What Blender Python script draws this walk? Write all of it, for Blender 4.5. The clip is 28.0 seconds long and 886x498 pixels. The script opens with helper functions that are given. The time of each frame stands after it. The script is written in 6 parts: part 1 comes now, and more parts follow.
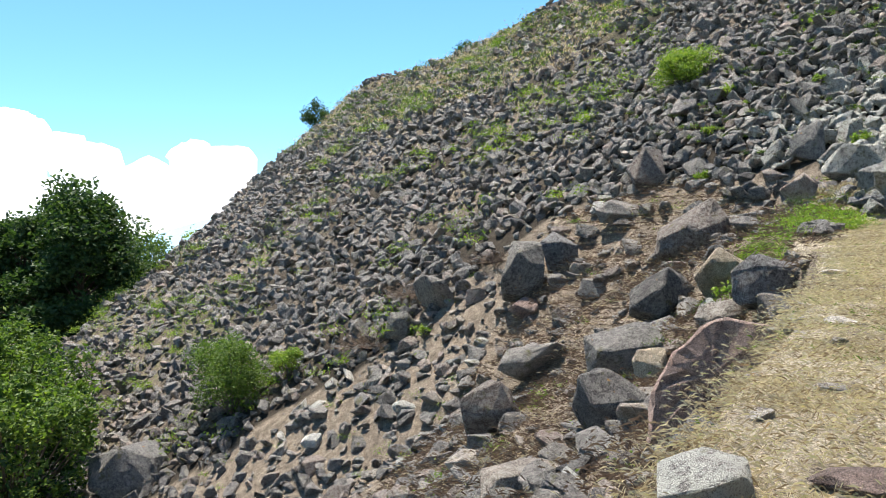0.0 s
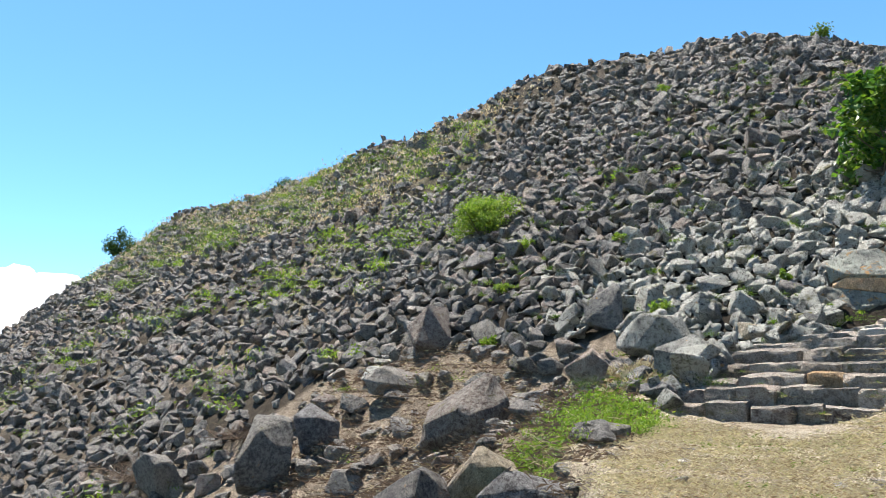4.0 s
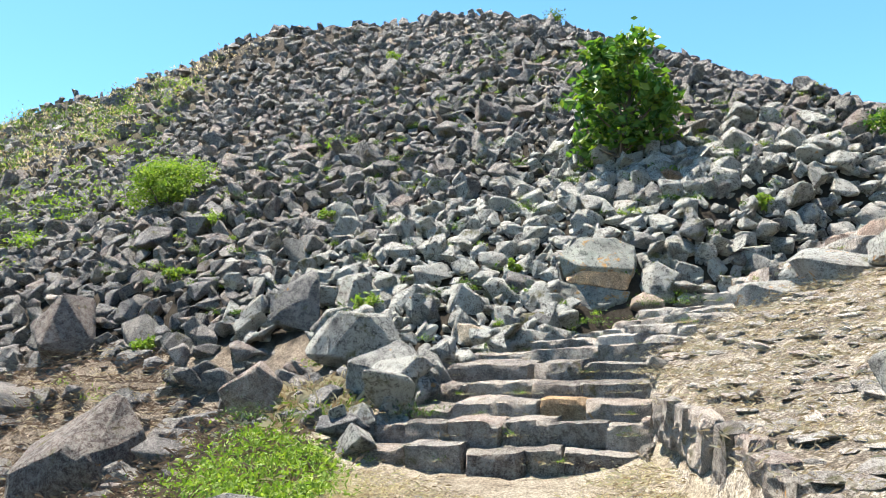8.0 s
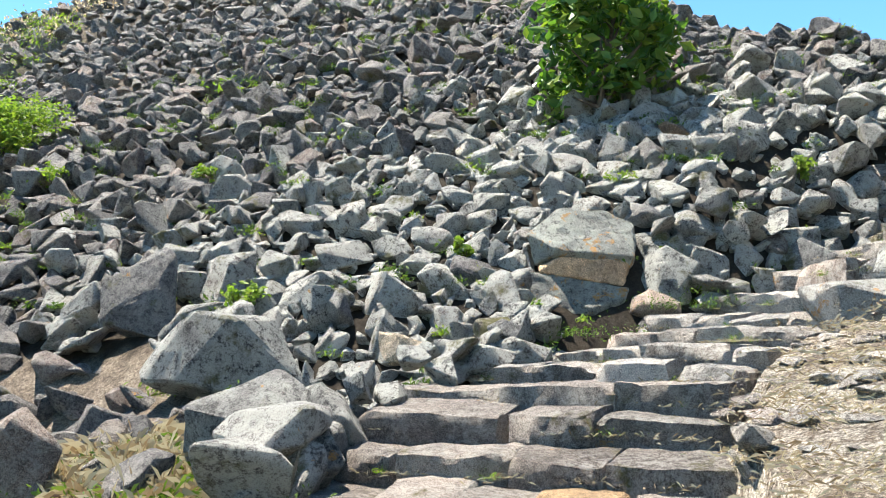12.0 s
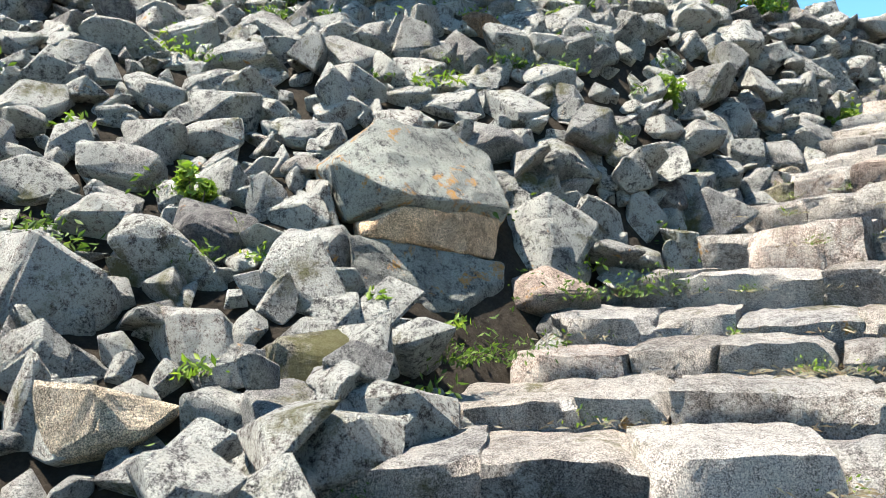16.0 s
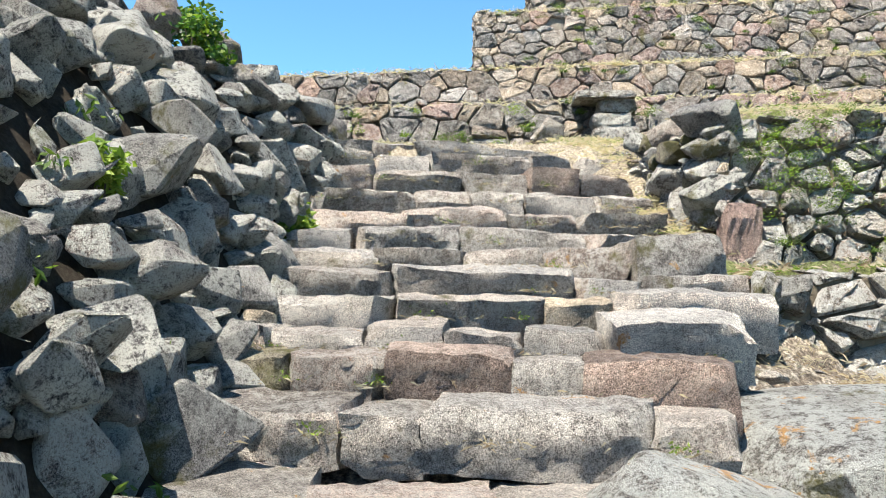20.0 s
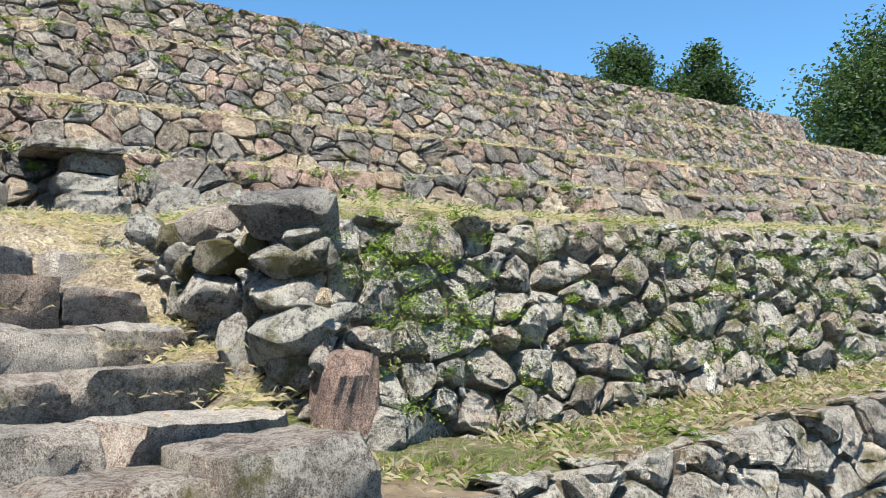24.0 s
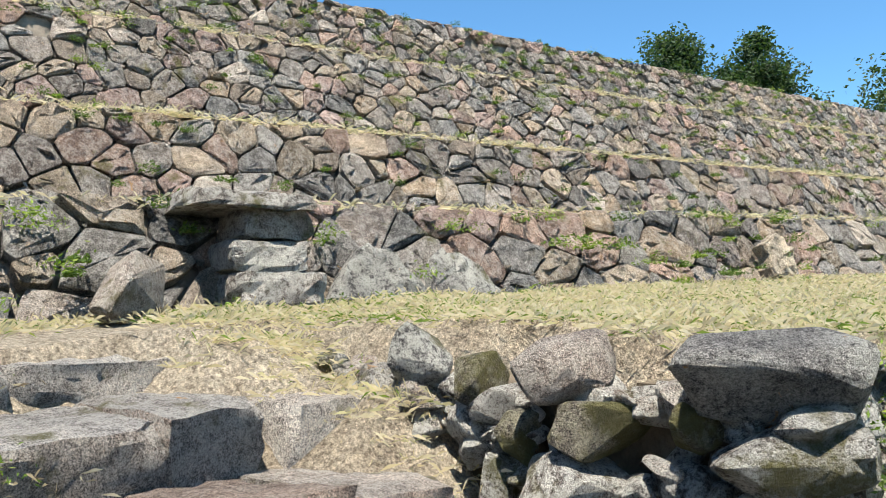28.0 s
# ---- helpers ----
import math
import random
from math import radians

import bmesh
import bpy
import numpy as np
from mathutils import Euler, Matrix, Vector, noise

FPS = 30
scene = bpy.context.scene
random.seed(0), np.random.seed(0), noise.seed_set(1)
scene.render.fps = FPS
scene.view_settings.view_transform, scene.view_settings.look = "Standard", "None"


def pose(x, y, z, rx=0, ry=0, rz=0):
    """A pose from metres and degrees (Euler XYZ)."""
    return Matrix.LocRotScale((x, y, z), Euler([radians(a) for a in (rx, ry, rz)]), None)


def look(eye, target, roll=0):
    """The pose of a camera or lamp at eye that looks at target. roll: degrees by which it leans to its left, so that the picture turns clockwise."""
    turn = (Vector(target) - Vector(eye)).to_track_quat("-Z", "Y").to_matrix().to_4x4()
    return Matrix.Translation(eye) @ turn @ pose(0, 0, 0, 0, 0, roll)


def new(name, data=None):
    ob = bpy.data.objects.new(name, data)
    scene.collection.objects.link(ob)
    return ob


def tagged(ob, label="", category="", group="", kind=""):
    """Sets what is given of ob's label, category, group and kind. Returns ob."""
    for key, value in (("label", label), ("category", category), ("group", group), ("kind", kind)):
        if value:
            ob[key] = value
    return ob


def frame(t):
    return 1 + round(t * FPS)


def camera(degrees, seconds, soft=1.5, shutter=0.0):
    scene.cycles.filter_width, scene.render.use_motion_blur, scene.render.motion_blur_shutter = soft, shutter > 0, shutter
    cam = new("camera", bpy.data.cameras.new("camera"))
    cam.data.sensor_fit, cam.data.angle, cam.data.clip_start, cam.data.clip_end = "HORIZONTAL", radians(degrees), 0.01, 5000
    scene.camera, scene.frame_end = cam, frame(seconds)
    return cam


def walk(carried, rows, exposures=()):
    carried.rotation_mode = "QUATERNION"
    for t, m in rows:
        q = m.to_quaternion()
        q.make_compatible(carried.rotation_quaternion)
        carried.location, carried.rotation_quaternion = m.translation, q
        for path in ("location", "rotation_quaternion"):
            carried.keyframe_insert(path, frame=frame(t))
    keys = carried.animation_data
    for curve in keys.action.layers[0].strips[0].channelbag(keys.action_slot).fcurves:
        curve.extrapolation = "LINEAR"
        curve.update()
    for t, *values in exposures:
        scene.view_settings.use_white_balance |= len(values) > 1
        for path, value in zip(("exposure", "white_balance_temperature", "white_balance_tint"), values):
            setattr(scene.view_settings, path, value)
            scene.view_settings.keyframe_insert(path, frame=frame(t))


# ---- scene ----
cam = camera(57.9, 28.0, 0.9)
# t, x, y, z, pitch, roll, yaw
ROWS = [
    (0, -0.706, -0.949, 1.162, 0.09, 1.96, -4.05),
    (0.5, -0.419, -0.600, 1.257, 0.03, 2.10, -0.79),
    (1, -0.225, -0.130, 1.312, 1.45, 1.31, -0.25),
    (1.5, 0.097, 0.225, 1.279, 2.07, 1.31, -1.25),
    (2, 0.447, 0.661, 1.356, 2.85, 1.47, -3.10),
    (2.5, 0.667, 1.255, 1.476, 6.05, 0.33, -4.46),
    (3, 1.133, 1.532, 1.511, 7.89, 0.01, -10.40),
    (3.5, 1.491, 1.897, 1.608, 9.38, 0.19, -12.99),
    (5.5, 2.395, 3.424, 2.030, 11.27, 0.41, -26.56),
    (6, 2.789, 3.810, 2.024, 11.41, 0.06, -30.33),
    (6.5, 3.066, 4.185, 2.004, 9.86, 0.49, -32.06),
    (7, 3.293, 4.569, 2.103, 9.35, -0.55, -33.57),
    (7.5, 3.657, 4.902, 2.114, 9.15, 0.55, -33.89),
    (8, 3.888, 5.185, 2.176, 8.98, 1.32, -33.85),
    (8.5, 4.066, 5.653, 2.227, 8.91, 0.49, -33.75),
    (9, 4.353, 6.038, 2.245, 8.92, 0.23, -33.80),
    (9.5, 4.580, 6.397, 2.316, 8.85, 0.67, -33.81),
    (10, 4.768, 6.883, 2.400, 8.73, 0.23, -34.44),
    (10.5, 5.122, 7.169, 2.421, 8.70, 0.16, -35.90),
    (11, 5.447, 7.470, 2.516, 8.11, 0.56, -37.08),
    (11.5, 5.646, 7.854, 2.617, 7.82, 0.45, -37.94),
    (12, 5.947, 8.106, 2.647, 7.57, 0.78, -39.38),
    (12.5, 6.316, 8.422, 2.760, 7.31, 1.86, -40.03),
    (14.5, 7.118, 10.053, 2.980, 7.44, 0.82, -44.81),
    (15, 7.299, 10.529, 2.920, 7.49, 1.20, -51.92),
    (15.5, 7.628, 11.052, 2.961, 6.11, 2.26, -58.74),
    (16, 7.953, 11.527, 3.083, 3.57, 2.90, -67.38),
    (16.5, 8.276, 11.657, 3.189, 4.35, 2.16, -77.08),
    (17, 8.640, 11.790, 3.284, 3.95, 1.84, -80.31),
    (17.5, 9.003, 12.022, 3.444, 2.85, 1.17, -85.75),
    (18, 9.295, 12.065, 3.609, 3.18, 0.21, -88.18),
    (18.5, 9.646, 12.200, 3.712, 3.74, -0.15, -91.46),
    (19, 9.913, 12.420, 3.923, 1.91, -1.23, -98.40),
    (19.5, 10.232, 12.399, 3.986, 3.27, -0.83, -107.22),
    (20, 10.523, 12.359, 4.097, 3.23, -1.08, -115.53),
    (20.5, 10.908, 12.334, 4.184, 3.39, -1.59, -123.09),
    (21, 11.376, 12.120, 4.239, 4.32, -1.60, -128.08),
    (21.5, 11.706, 12.076, 4.398, 7.32, -0.89, -131.43),
    (22, 11.991, 12.099, 4.561, 8.38, 0.23, -137.99),
    (22.5, 12.166, 11.879, 4.601, 9.84, 1.52, -145.00),
    (24.5, 13.167, 11.125, 4.979, 5.55, 1.61, -157.01),
    (25, 13.454, 11.074, 5.054, 7.36, 1.64, -157.33),
    (25.5, 13.740, 11.057, 5.092, 7.23, -0.06, -158.61),
    (26, 14.028, 10.812, 5.195, 7.12, -0.71, -159.36),
    (26.5, 14.347, 10.758, 5.391, 7.25, -0.35, -158.25),
    (27, 14.608, 10.707, 5.579, 4.65, 1.66, -158.05),
    (27.5, 14.775, 10.486, 5.562, 4.46, 2.17, -158.06),
    (28, 15.102, 10.317, 5.676, 5.32, 1.70, -155.36),
]
walk(cam, [(t, pose(x, y, z, 90 + p, r, w)) for t, x, y, z, p, r, w in ROWS],
     exposures=[(0, 1.42), (3, 1.42), (6, 1.75), (12, 1.97), (15, 2.02), (17, 1.95), (20, 1.7), (22, 1.44), (25, 1.42), (28, 1.4)])

# ---- world and sun ----
SUN_EL, SUN_AZ = 73.0, 16.0  # degrees; azimuth from +y towards -x
world = bpy.data.worlds.new("world")
scene.world = world
world.use_nodes = True
wn, wl = world.node_tree.nodes, world.node_tree.links
wn.clear()
w_out = wn.new("ShaderNodeOutputWorld")
w_bg = wn.new("ShaderNodeBackground")
w_sky = wn.new("ShaderNodeTexSky")
w_sky.sky_type = "NISHITA"
w_sky.sun_disc = False
w_sky.sun_elevation = radians(SUN_EL)
w_sky.sun_rotation = radians(-SUN_AZ)
w_sky.altitude = 2000
w_sky.air_density, w_sky.dust_density, w_sky.ozone_density = 1.0, 0.9, 2.5
w_bg.inputs["Strength"].default_value = 0.095
w_tint = wn.new("ShaderNodeMix")
w_tint.data_type, w_tint.blend_type = "RGBA", "MULTIPLY"
w_tint.inputs[0].default_value = 1.0
w_tint.inputs[7].default_value = (0.83, 1.06, 1.02, 1)
w_hs = wn.new("ShaderNodeHueSaturation")
w_hs.inputs["Saturation"].default_value = 1.12
wl.new(w_sky.outputs[0], w_hs.inputs["Color"])
wl.new(w_hs.outputs[0], w_tint.inputs[6])
wl.new(w_tint.outputs[2], w_bg.inputs[0])
wl.new(w_bg.outputs[0], w_out.inputs[0])
sun = new("sun", bpy.data.lights.new("sun", "SUN"))
sun.data.energy, sun.data.angle, sun.data.color = 5.0, radians(0.5), (1.0, 0.94, 0.85)
sa, se = radians(SUN_AZ), radians(SUN_EL)
sun.matrix_world = look((0, 0, 60), (40 * math.sin(sa) * math.cos(se), -40 * math.cos(sa) * math.cos(se), 60 - 40 * math.sin(se)))

# ---- materials ----
def nodes_of(name):
    m = bpy.data.materials.new(name)
    m.use_nodes = True
    nt = m.node_tree
    b = nt.nodes["Principled BSDF"]
    return m, nt, b


def node(nt, kind, **kw):
    n = nt.nodes.new(kind)
    for k, v in kw.items():
        n.inputs[k].default_value = v
    return n


def ramp(nt, fac, stops, mode="LINEAR"):
    r = nt.nodes.new("ShaderNodeValToRGB")
    e = r.color_ramp.elements
    while len(e) < len(stops):
        e.new(0.5)
    for el, (p, c) in zip(e, stops):
        el.position, el.color = p, (*c, 1)
    nt.links.new(fac, r.inputs[0])
    r.color_ramp.interpolation = mode
    return r.outputs[0]


def mixc(nt, fac, a, b, blend="MIX"):
    m = nt.nodes.new("ShaderNodeMix")
    m.data_type, m.blend_type = "RGBA", blend
    for sock, v in ((m.inputs[0], fac), (m.inputs[6], a), (m.inputs[7], b)):
        if isinstance(v, (int, float)):
            sock.default_value = v
        elif isinstance(v, tuple):
            sock.default_value = (*v, 1)
        else:
            nt.links.new(v, sock)
    return m.outputs[2]


def maths(nt, op, a, b=0.0, clamp=False):
    m = nt.nodes.new("ShaderNodeMath")
    m.operation, m.use_clamp = op, clamp
    for sock, v in ((m.inputs[0], a), (m.inputs[1], b)):
        if isinstance(v, (int, float)):
            sock.default_value = v
        else:
            nt.links.new(v, sock)
    return m.outputs[0]


def piece_random(nt):
    """A number of its own for each piece, joined or not."""
    a = nt.nodes.new("ShaderNodeObjectInfo").outputs["Random"]
    b = nt.nodes.new("ShaderNodeNewGeometry").outputs["Random Per Island"]
    return maths(nt, "FRACT", maths(nt, "ADD", a, b))


def world_place(nt):
    return nt.nodes.new("ShaderNodeNewGeometry").outputs["Position"]


def tex(nt, vec, scale, detail=4.0, rough=0.6, dist=0.0):
    n = node(nt, "ShaderNodeTexNoise", Scale=scale, Detail=detail, Roughness=rough, Distortion=dist)
    nt.links.new(vec, n.inputs["Vector"])
    return n.outputs["Fac"]


def bump(nt, b, height, strength, distance):
    n = node(nt, "ShaderNodeBump", Strength=strength, Distance=distance)
    nt.links.new(height, n.inputs["Height"])
    nt.links.new(n.outputs[0], b.inputs["Normal"])


def stone_mat(name, tints, lichen=0.4, lichen_col=(0.42, 0.45, 0.38), rust=0.0, moss=0.0, rough_bump=0.9):
    m, nt, b = nodes_of(name)
    pos = world_place(nt)
    rnd = piece_random(nt)
    n = len(tints)
    base = ramp(nt, rnd, [(i / n, c) for i, c in enumerate(tints)], "CONSTANT")
    tone = maths(nt, "FRACT", maths(nt, "MULTIPLY", rnd, 37.0))
    base = mixc(nt, 1.0, base, ramp(nt, tone, [(0.0, (0.62, 0.62, 0.62)), (1.0, (1.34, 1.34, 1.34))]), "MULTIPLY")
    big = tex(nt, pos, 2.7, 5, 0.65)
    mid = tex(nt, pos, 13.0, 6, 0.75, 0.3)
    fine = tex(nt, pos, 45.0, 6, 0.8)
    grit = tex(nt, pos, 115.0, 4, 0.8)
    col = mixc(nt, 1.0, base, ramp(nt, big, [(0.28, (0.55, 0.55, 0.56)), (0.72, (1.35, 1.33, 1.3))]), "MULTIPLY")
    col = mixc(nt, 1.0, col, ramp(nt, mid, [(0.33, (0.68, 0.68, 0.68)), (0.5, (1.0, 1.0, 1.0)), (0.67, (1.28, 1.27, 1.25))]), "MULTIPLY")
    col = mixc(nt, 1.0, col, ramp(nt, fine, [(0.34, (0.62, 0.61, 0.6)), (0.5, (1.0, 1.0, 1.0)), (0.66, (1.35, 1.34, 1.32))]), "MULTIPLY")
    col = mixc(nt, 1.0, col, ramp(nt, grit, [(0.33, (0.5, 0.5, 0.5)), (0.5, (1.0, 1.0, 1.0)), (0.66, (1.5, 1.48, 1.45))]), "MULTIPLY")
    speck = tex(nt, pos, 190.0, 2, 0.6)
    col = mixc(nt, 1.0, col, ramp(nt, speck, [(0.38, (0.36, 0.355, 0.35)), (0.47, (0.95, 0.95, 0.95)), (0.6, (1.55, 1.54, 1.52))]), "MULTIPLY")
    # crusts of lichen: blotches with ragged edges, thicker on some stones
    spots = ramp(nt, maths(nt, "ADD", maths(nt, "MULTIPLY", mid, 0.55), maths(nt, "MULTIPLY", fine, 0.45)), [(0.5 - 0.07 * lichen, (0, 0, 0)), (0.575 - 0.07 * lichen, (1, 1, 1))])
    patch = ramp(nt, maths(nt, "ADD", tex(nt, pos, 1.9, 3, 0.6), maths(nt, "MULTIPLY", rnd, 0.22)), [(0.38, (0.1, 0.1, 0.1)), (0.62, (1, 1, 1))])
    grains = ramp(nt, grit, [(0.38, (0.35, 0.35, 0.35)), (0.52, (1, 1, 1))])
    f = maths(nt, "MULTIPLY", maths(nt, "MULTIPLY", maths(nt, "MULTIPLY", spots, patch), min(1.0, lichen * 1.25)), grains)
    lc = mixc(nt, tex(nt, pos, 5.0, 2, 0.5), tuple(c * 0.72 for c in lichen_col), tuple(min(0.75, c * 1.25) for c in lichen_col))
    col = mixc(nt, f, col, lc)
    if rust:
        r = ramp(nt, tex(nt, pos, 5.0, 6, 0.7, 0.6), [(0.665 - 0.05 * rust, (0, 0, 0)), (0.7 - 0.05 * rust, (1, 1, 1))])
        col = mixc(nt, maths(nt, "MULTIPLY", r, ramp(nt, fine, [(0.42, (0.25, 0.25, 0.25)), (0.55, (0.95, 0.95, 0.95))])), col, (0.52, 0.26, 0.06))
    if moss:
        r = ramp(nt, tex(nt, pos, 2.6, 6, 0.7), [(0.6 - 0.1 * moss, (0, 0, 0)), (0.7 - 0.1 * moss, (1, 1, 1))])
        col = mixc(nt, maths(nt, "MULTIPLY", r, 0.85), col, (0.11, 0.1, 0.025))
    nt.links.new(col, b.inputs["Base Color"])
    b.inputs["Roughness"].default_value = 0.88
    b.inputs["Specular IOR Level"].default_value = 0.25
    pits = ramp(nt, tex(nt, pos, 60.0, 2, 0.5), [(0.32, (0, 0, 0)), (0.42, (1, 1, 1))])
    h = maths(nt, "ADD", maths(nt, "MULTIPLY", mid, 0.7), maths(nt, "ADD", maths(nt, "MULTIPLY", fine, 0.9), maths(nt, "ADD", maths(nt, "MULTIPLY", grit, 0.65), maths(nt, "MULTIPLY", pits, 0.22))))
    bump(nt, b, h, rough_bump, 0.085)
    return m


GREYS = [(0.132, 0.123, 0.121), (0.198, 0.183, 0.173), (0.15, 0.138, 0.135), (0.25, 0.226, 0.208), (0.15, 0.144, 0.145), (0.215, 0.168, 0.148), (0.182, 0.168, 0.158)]
M_RUBBLE = stone_mat("rubble_stone", GREYS, 0.5, (0.38, 0.36, 0.315), 0.1, 0.15)
M_NEAR = stone_mat("lichen_stone", [(0.165, 0.158, 0.153), (0.235, 0.221, 0.208), (0.14, 0.135, 0.133), (0.265, 0.245, 0.228), (0.21, 0.178, 0.16)], 1.0, (0.52, 0.512, 0.455), 0.12, 0.25)
M_STEP = stone_mat("step_stone", [(0.28, 0.235, 0.2), (0.33, 0.28, 0.24), (0.24, 0.205, 0.18), (0.36, 0.31, 0.265), (0.29, 0.225, 0.19), (0.31, 0.28, 0.25)], 0.5, (0.5, 0.47, 0.41), 0.2, 0.12)
M_TREAD = stone_mat("worn_pale_step_stone", [(0.38, 0.335, 0.29), (0.43, 0.39, 0.345), (0.32, 0.28, 0.245), (0.46, 0.42, 0.375), (0.37, 0.3, 0.255), (0.41, 0.38, 0.35)], 0.5, (0.56, 0.54, 0.485), 0.25, 0.15)
M_PALE = stone_mat("pale_worn_stone", [(0.5, 0.45, 0.4), (0.54, 0.5, 0.45)], 0.4, (0.6, 0.58, 0.53), 0.2)
M_BROWN = stone_mat("brown_stone", [(0.33, 0.245, 0.2), (0.36, 0.275, 0.225)], 0.3, (0.48, 0.44, 0.38), 0.2)
M_WALL = stone_mat("wall_stone", [(0.264, 0.220, 0.176), (0.176, 0.167, 0.157), (0.334, 0.273, 0.207), (0.229, 0.207, 0.185), (0.299, 0.207, 0.163), (0.255, 0.242, 0.224), (0.317, 0.260, 0.194), (0.176, 0.150, 0.132), (0.308, 0.220, 0.189), (0.158, 0.154, 0.148), (0.334, 0.295, 0.251), (0.290, 0.251, 0.216), (0.326, 0.246, 0.167), (0.211, 0.198, 0.180)], 0.35, (0.52, 0.51, 0.47), 0.12, 0.2)
M_OLDWALL = stone_mat("old_wall_stone", [(0.317, 0.282, 0.242), (0.238, 0.220, 0.198), (0.378, 0.339, 0.290), (0.220, 0.194, 0.172), (0.334, 0.251, 0.198), (0.299, 0.286, 0.264), (0.370, 0.343, 0.308), (0.264, 0.224, 0.185)], 0.75, (0.6, 0.585, 0.53), 0.2, 0.45)
M_MOSSY = stone_mat("mossy_stone", [(0.2, 0.175, 0.13), (0.24, 0.21, 0.16), (0.17, 0.15, 0.12)], 0.4, (0.45, 0.43, 0.3), 0.2, 1.5)
M_RUST = stone_mat("rusty_brown_stone", [(0.26, 0.15, 0.09), (0.3, 0.18, 0.11)], 0.2, (0.4, 0.36, 0.28), 1.0, 0.3)
M_OUTCROP = stone_mat("lichened_outcrop_stone", [(0.27, 0.25, 0.225), (0.3, 0.28, 0.25)], 0.9, (0.5, 0.5, 0.455), 1.5, 0.2)
M_RED = stone_mat("red_slab_stone", [(0.3, 0.215, 0.185), (0.32, 0.235, 0.205)], 0.25, (0.44, 0.38, 0.34), 0.0, 0.0)
M_TAN = stone_mat("tan_stone", [(0.5, 0.41, 0.3), (0.54, 0.46, 0.35)], 0.3, (0.55, 0.52, 0.45))
M_ORANGE = stone_mat("broken_orange_face", [(0.6, 0.42, 0.27), (0.62, 0.45, 0.3)], 0.05, (0.5, 0.42, 0.3), 0.0, 0.0, 0.6)
M_BLOCK = stone_mat("great_block_stone", [(0.2, 0.2, 0.19), (0.225, 0.225, 0.212)], 1.1, (0.45, 0.465, 0.4), 2.0, 0.0)
M_OCHRE = stone_mat("ochre_stone", [(0.42, 0.28, 0.15), (0.45, 0.3, 0.17)], 0.3, (0.4, 0.36, 0.28), 0.4)
M_DARK = stone_mat("dark_pitted_stone", [(0.095, 0.09, 0.09), (0.12, 0.11, 0.11)], 0.4, (0.48, 0.48, 0.46))
M_WHITE = stone_mat("pale_stone", [(0.68, 0.66, 0.62), (0.7, 0.68, 0.65)], 0.2)


def soil_mat(name, a, b_, c, green=None, straw=0.5):
    m, nt, b = nodes_of(name)
    pos = world_place(nt)
    big = tex(nt, pos, 0.7, 6, 0.7)
    mid = tex(nt, pos, 6.0, 6, 0.75)
    col = ramp(nt, maths(nt, "ADD", maths(nt, "MULTIPLY", big, 0.6), maths(nt, "MULTIPLY", mid, 0.4)), [(0.36, a), (0.5, b_), (0.64, c)])
    fib = node(nt, "ShaderNodeTexNoise", Scale=1.0, Detail=3.0, Roughness=0.7, Distortion=1.5)
    mp = nt.nodes.new("ShaderNodeMapping")
    mp.inputs["Scale"].default_value = (70.0, 14.0, 30.0)
    mp.inputs["Rotation"].default_value = (0, 0, 0.5)
    nt.links.new(pos, mp.inputs["Vector"])
    nt.links.new(mp.outputs[0], fib.inputs["Vector"])
    col = mixc(nt, straw, col, ramp(nt, fib.outputs["Fac"], [(0.3, (0.35, 0.33, 0.3)), (0.5, (1, 1, 1)), (0.7, (1.6, 1.5, 1.3))]), "MULTIPLY")
    if green:
        g = ramp(nt, tex(nt, pos, 0.9, 7, 0.75), [(0.52, (0, 0, 0)), (0.66, (1, 1, 1))])
        col = mixc(nt, maths(nt, "MULTIPLY", g, 0.75), col, green)
    nt.links.new(col, b.inputs["Base Color"])
    b.inputs["Roughness"].default_value = 0.95
    b.inputs["Specular IOR Level"].default_value = 0.1
    bump(nt, b, maths(nt, "ADD", mid, maths(nt, "MULTIPLY", fib.outputs["Fac"], 0.5)), 0.8, 0.06)
    return m


M_SOIL = soil_mat("dark_soil", (0.075, 0.055, 0.04), (0.13, 0.1, 0.07), (0.2, 0.155, 0.1))
M_MORTAR = soil_mat("mortar_and_earth", (0.13, 0.11, 0.088), (0.22, 0.19, 0.152), (0.34, 0.3, 0.245), None, 0.2)
M_CORE = soil_mat("dark_wall_earth", (0.09, 0.072, 0.052), (0.15, 0.122, 0.088), (0.22, 0.18, 0.13), None, 0.2)


def leaf_mat(name, tints, gloss=0.6, glow=(1.3, 1.5, 0.6)):
    m, nt, b = nodes_of(name)
    rnd = piece_random(nt)
    n = len(tints)
    col = ramp(nt, rnd, [((i + 0.5) / n, c) for i, c in enumerate(tints)])
    nt.links.new(col, b.inputs["Base Color"])
    b.inputs["Roughness"].default_value = gloss
    b.inputs["Specular IOR Level"].default_value = 0.22
    tr = node(nt, "ShaderNodeBsdfTranslucent")
    nt.links.new(mixc(nt, 1.0, col, glow, "MULTIPLY"), tr.inputs[0])
    ms = nt.nodes.new("ShaderNodeMixShader")
    ms.inputs[0].default_value = 0.35
    nt.links.new(b.outputs[0], ms.inputs[1])
    nt.links.new(tr.outputs[0], ms.inputs[2])
    nt.links.new(ms.outputs[0], nt.nodes["Material Output"].inputs[0])
    return m


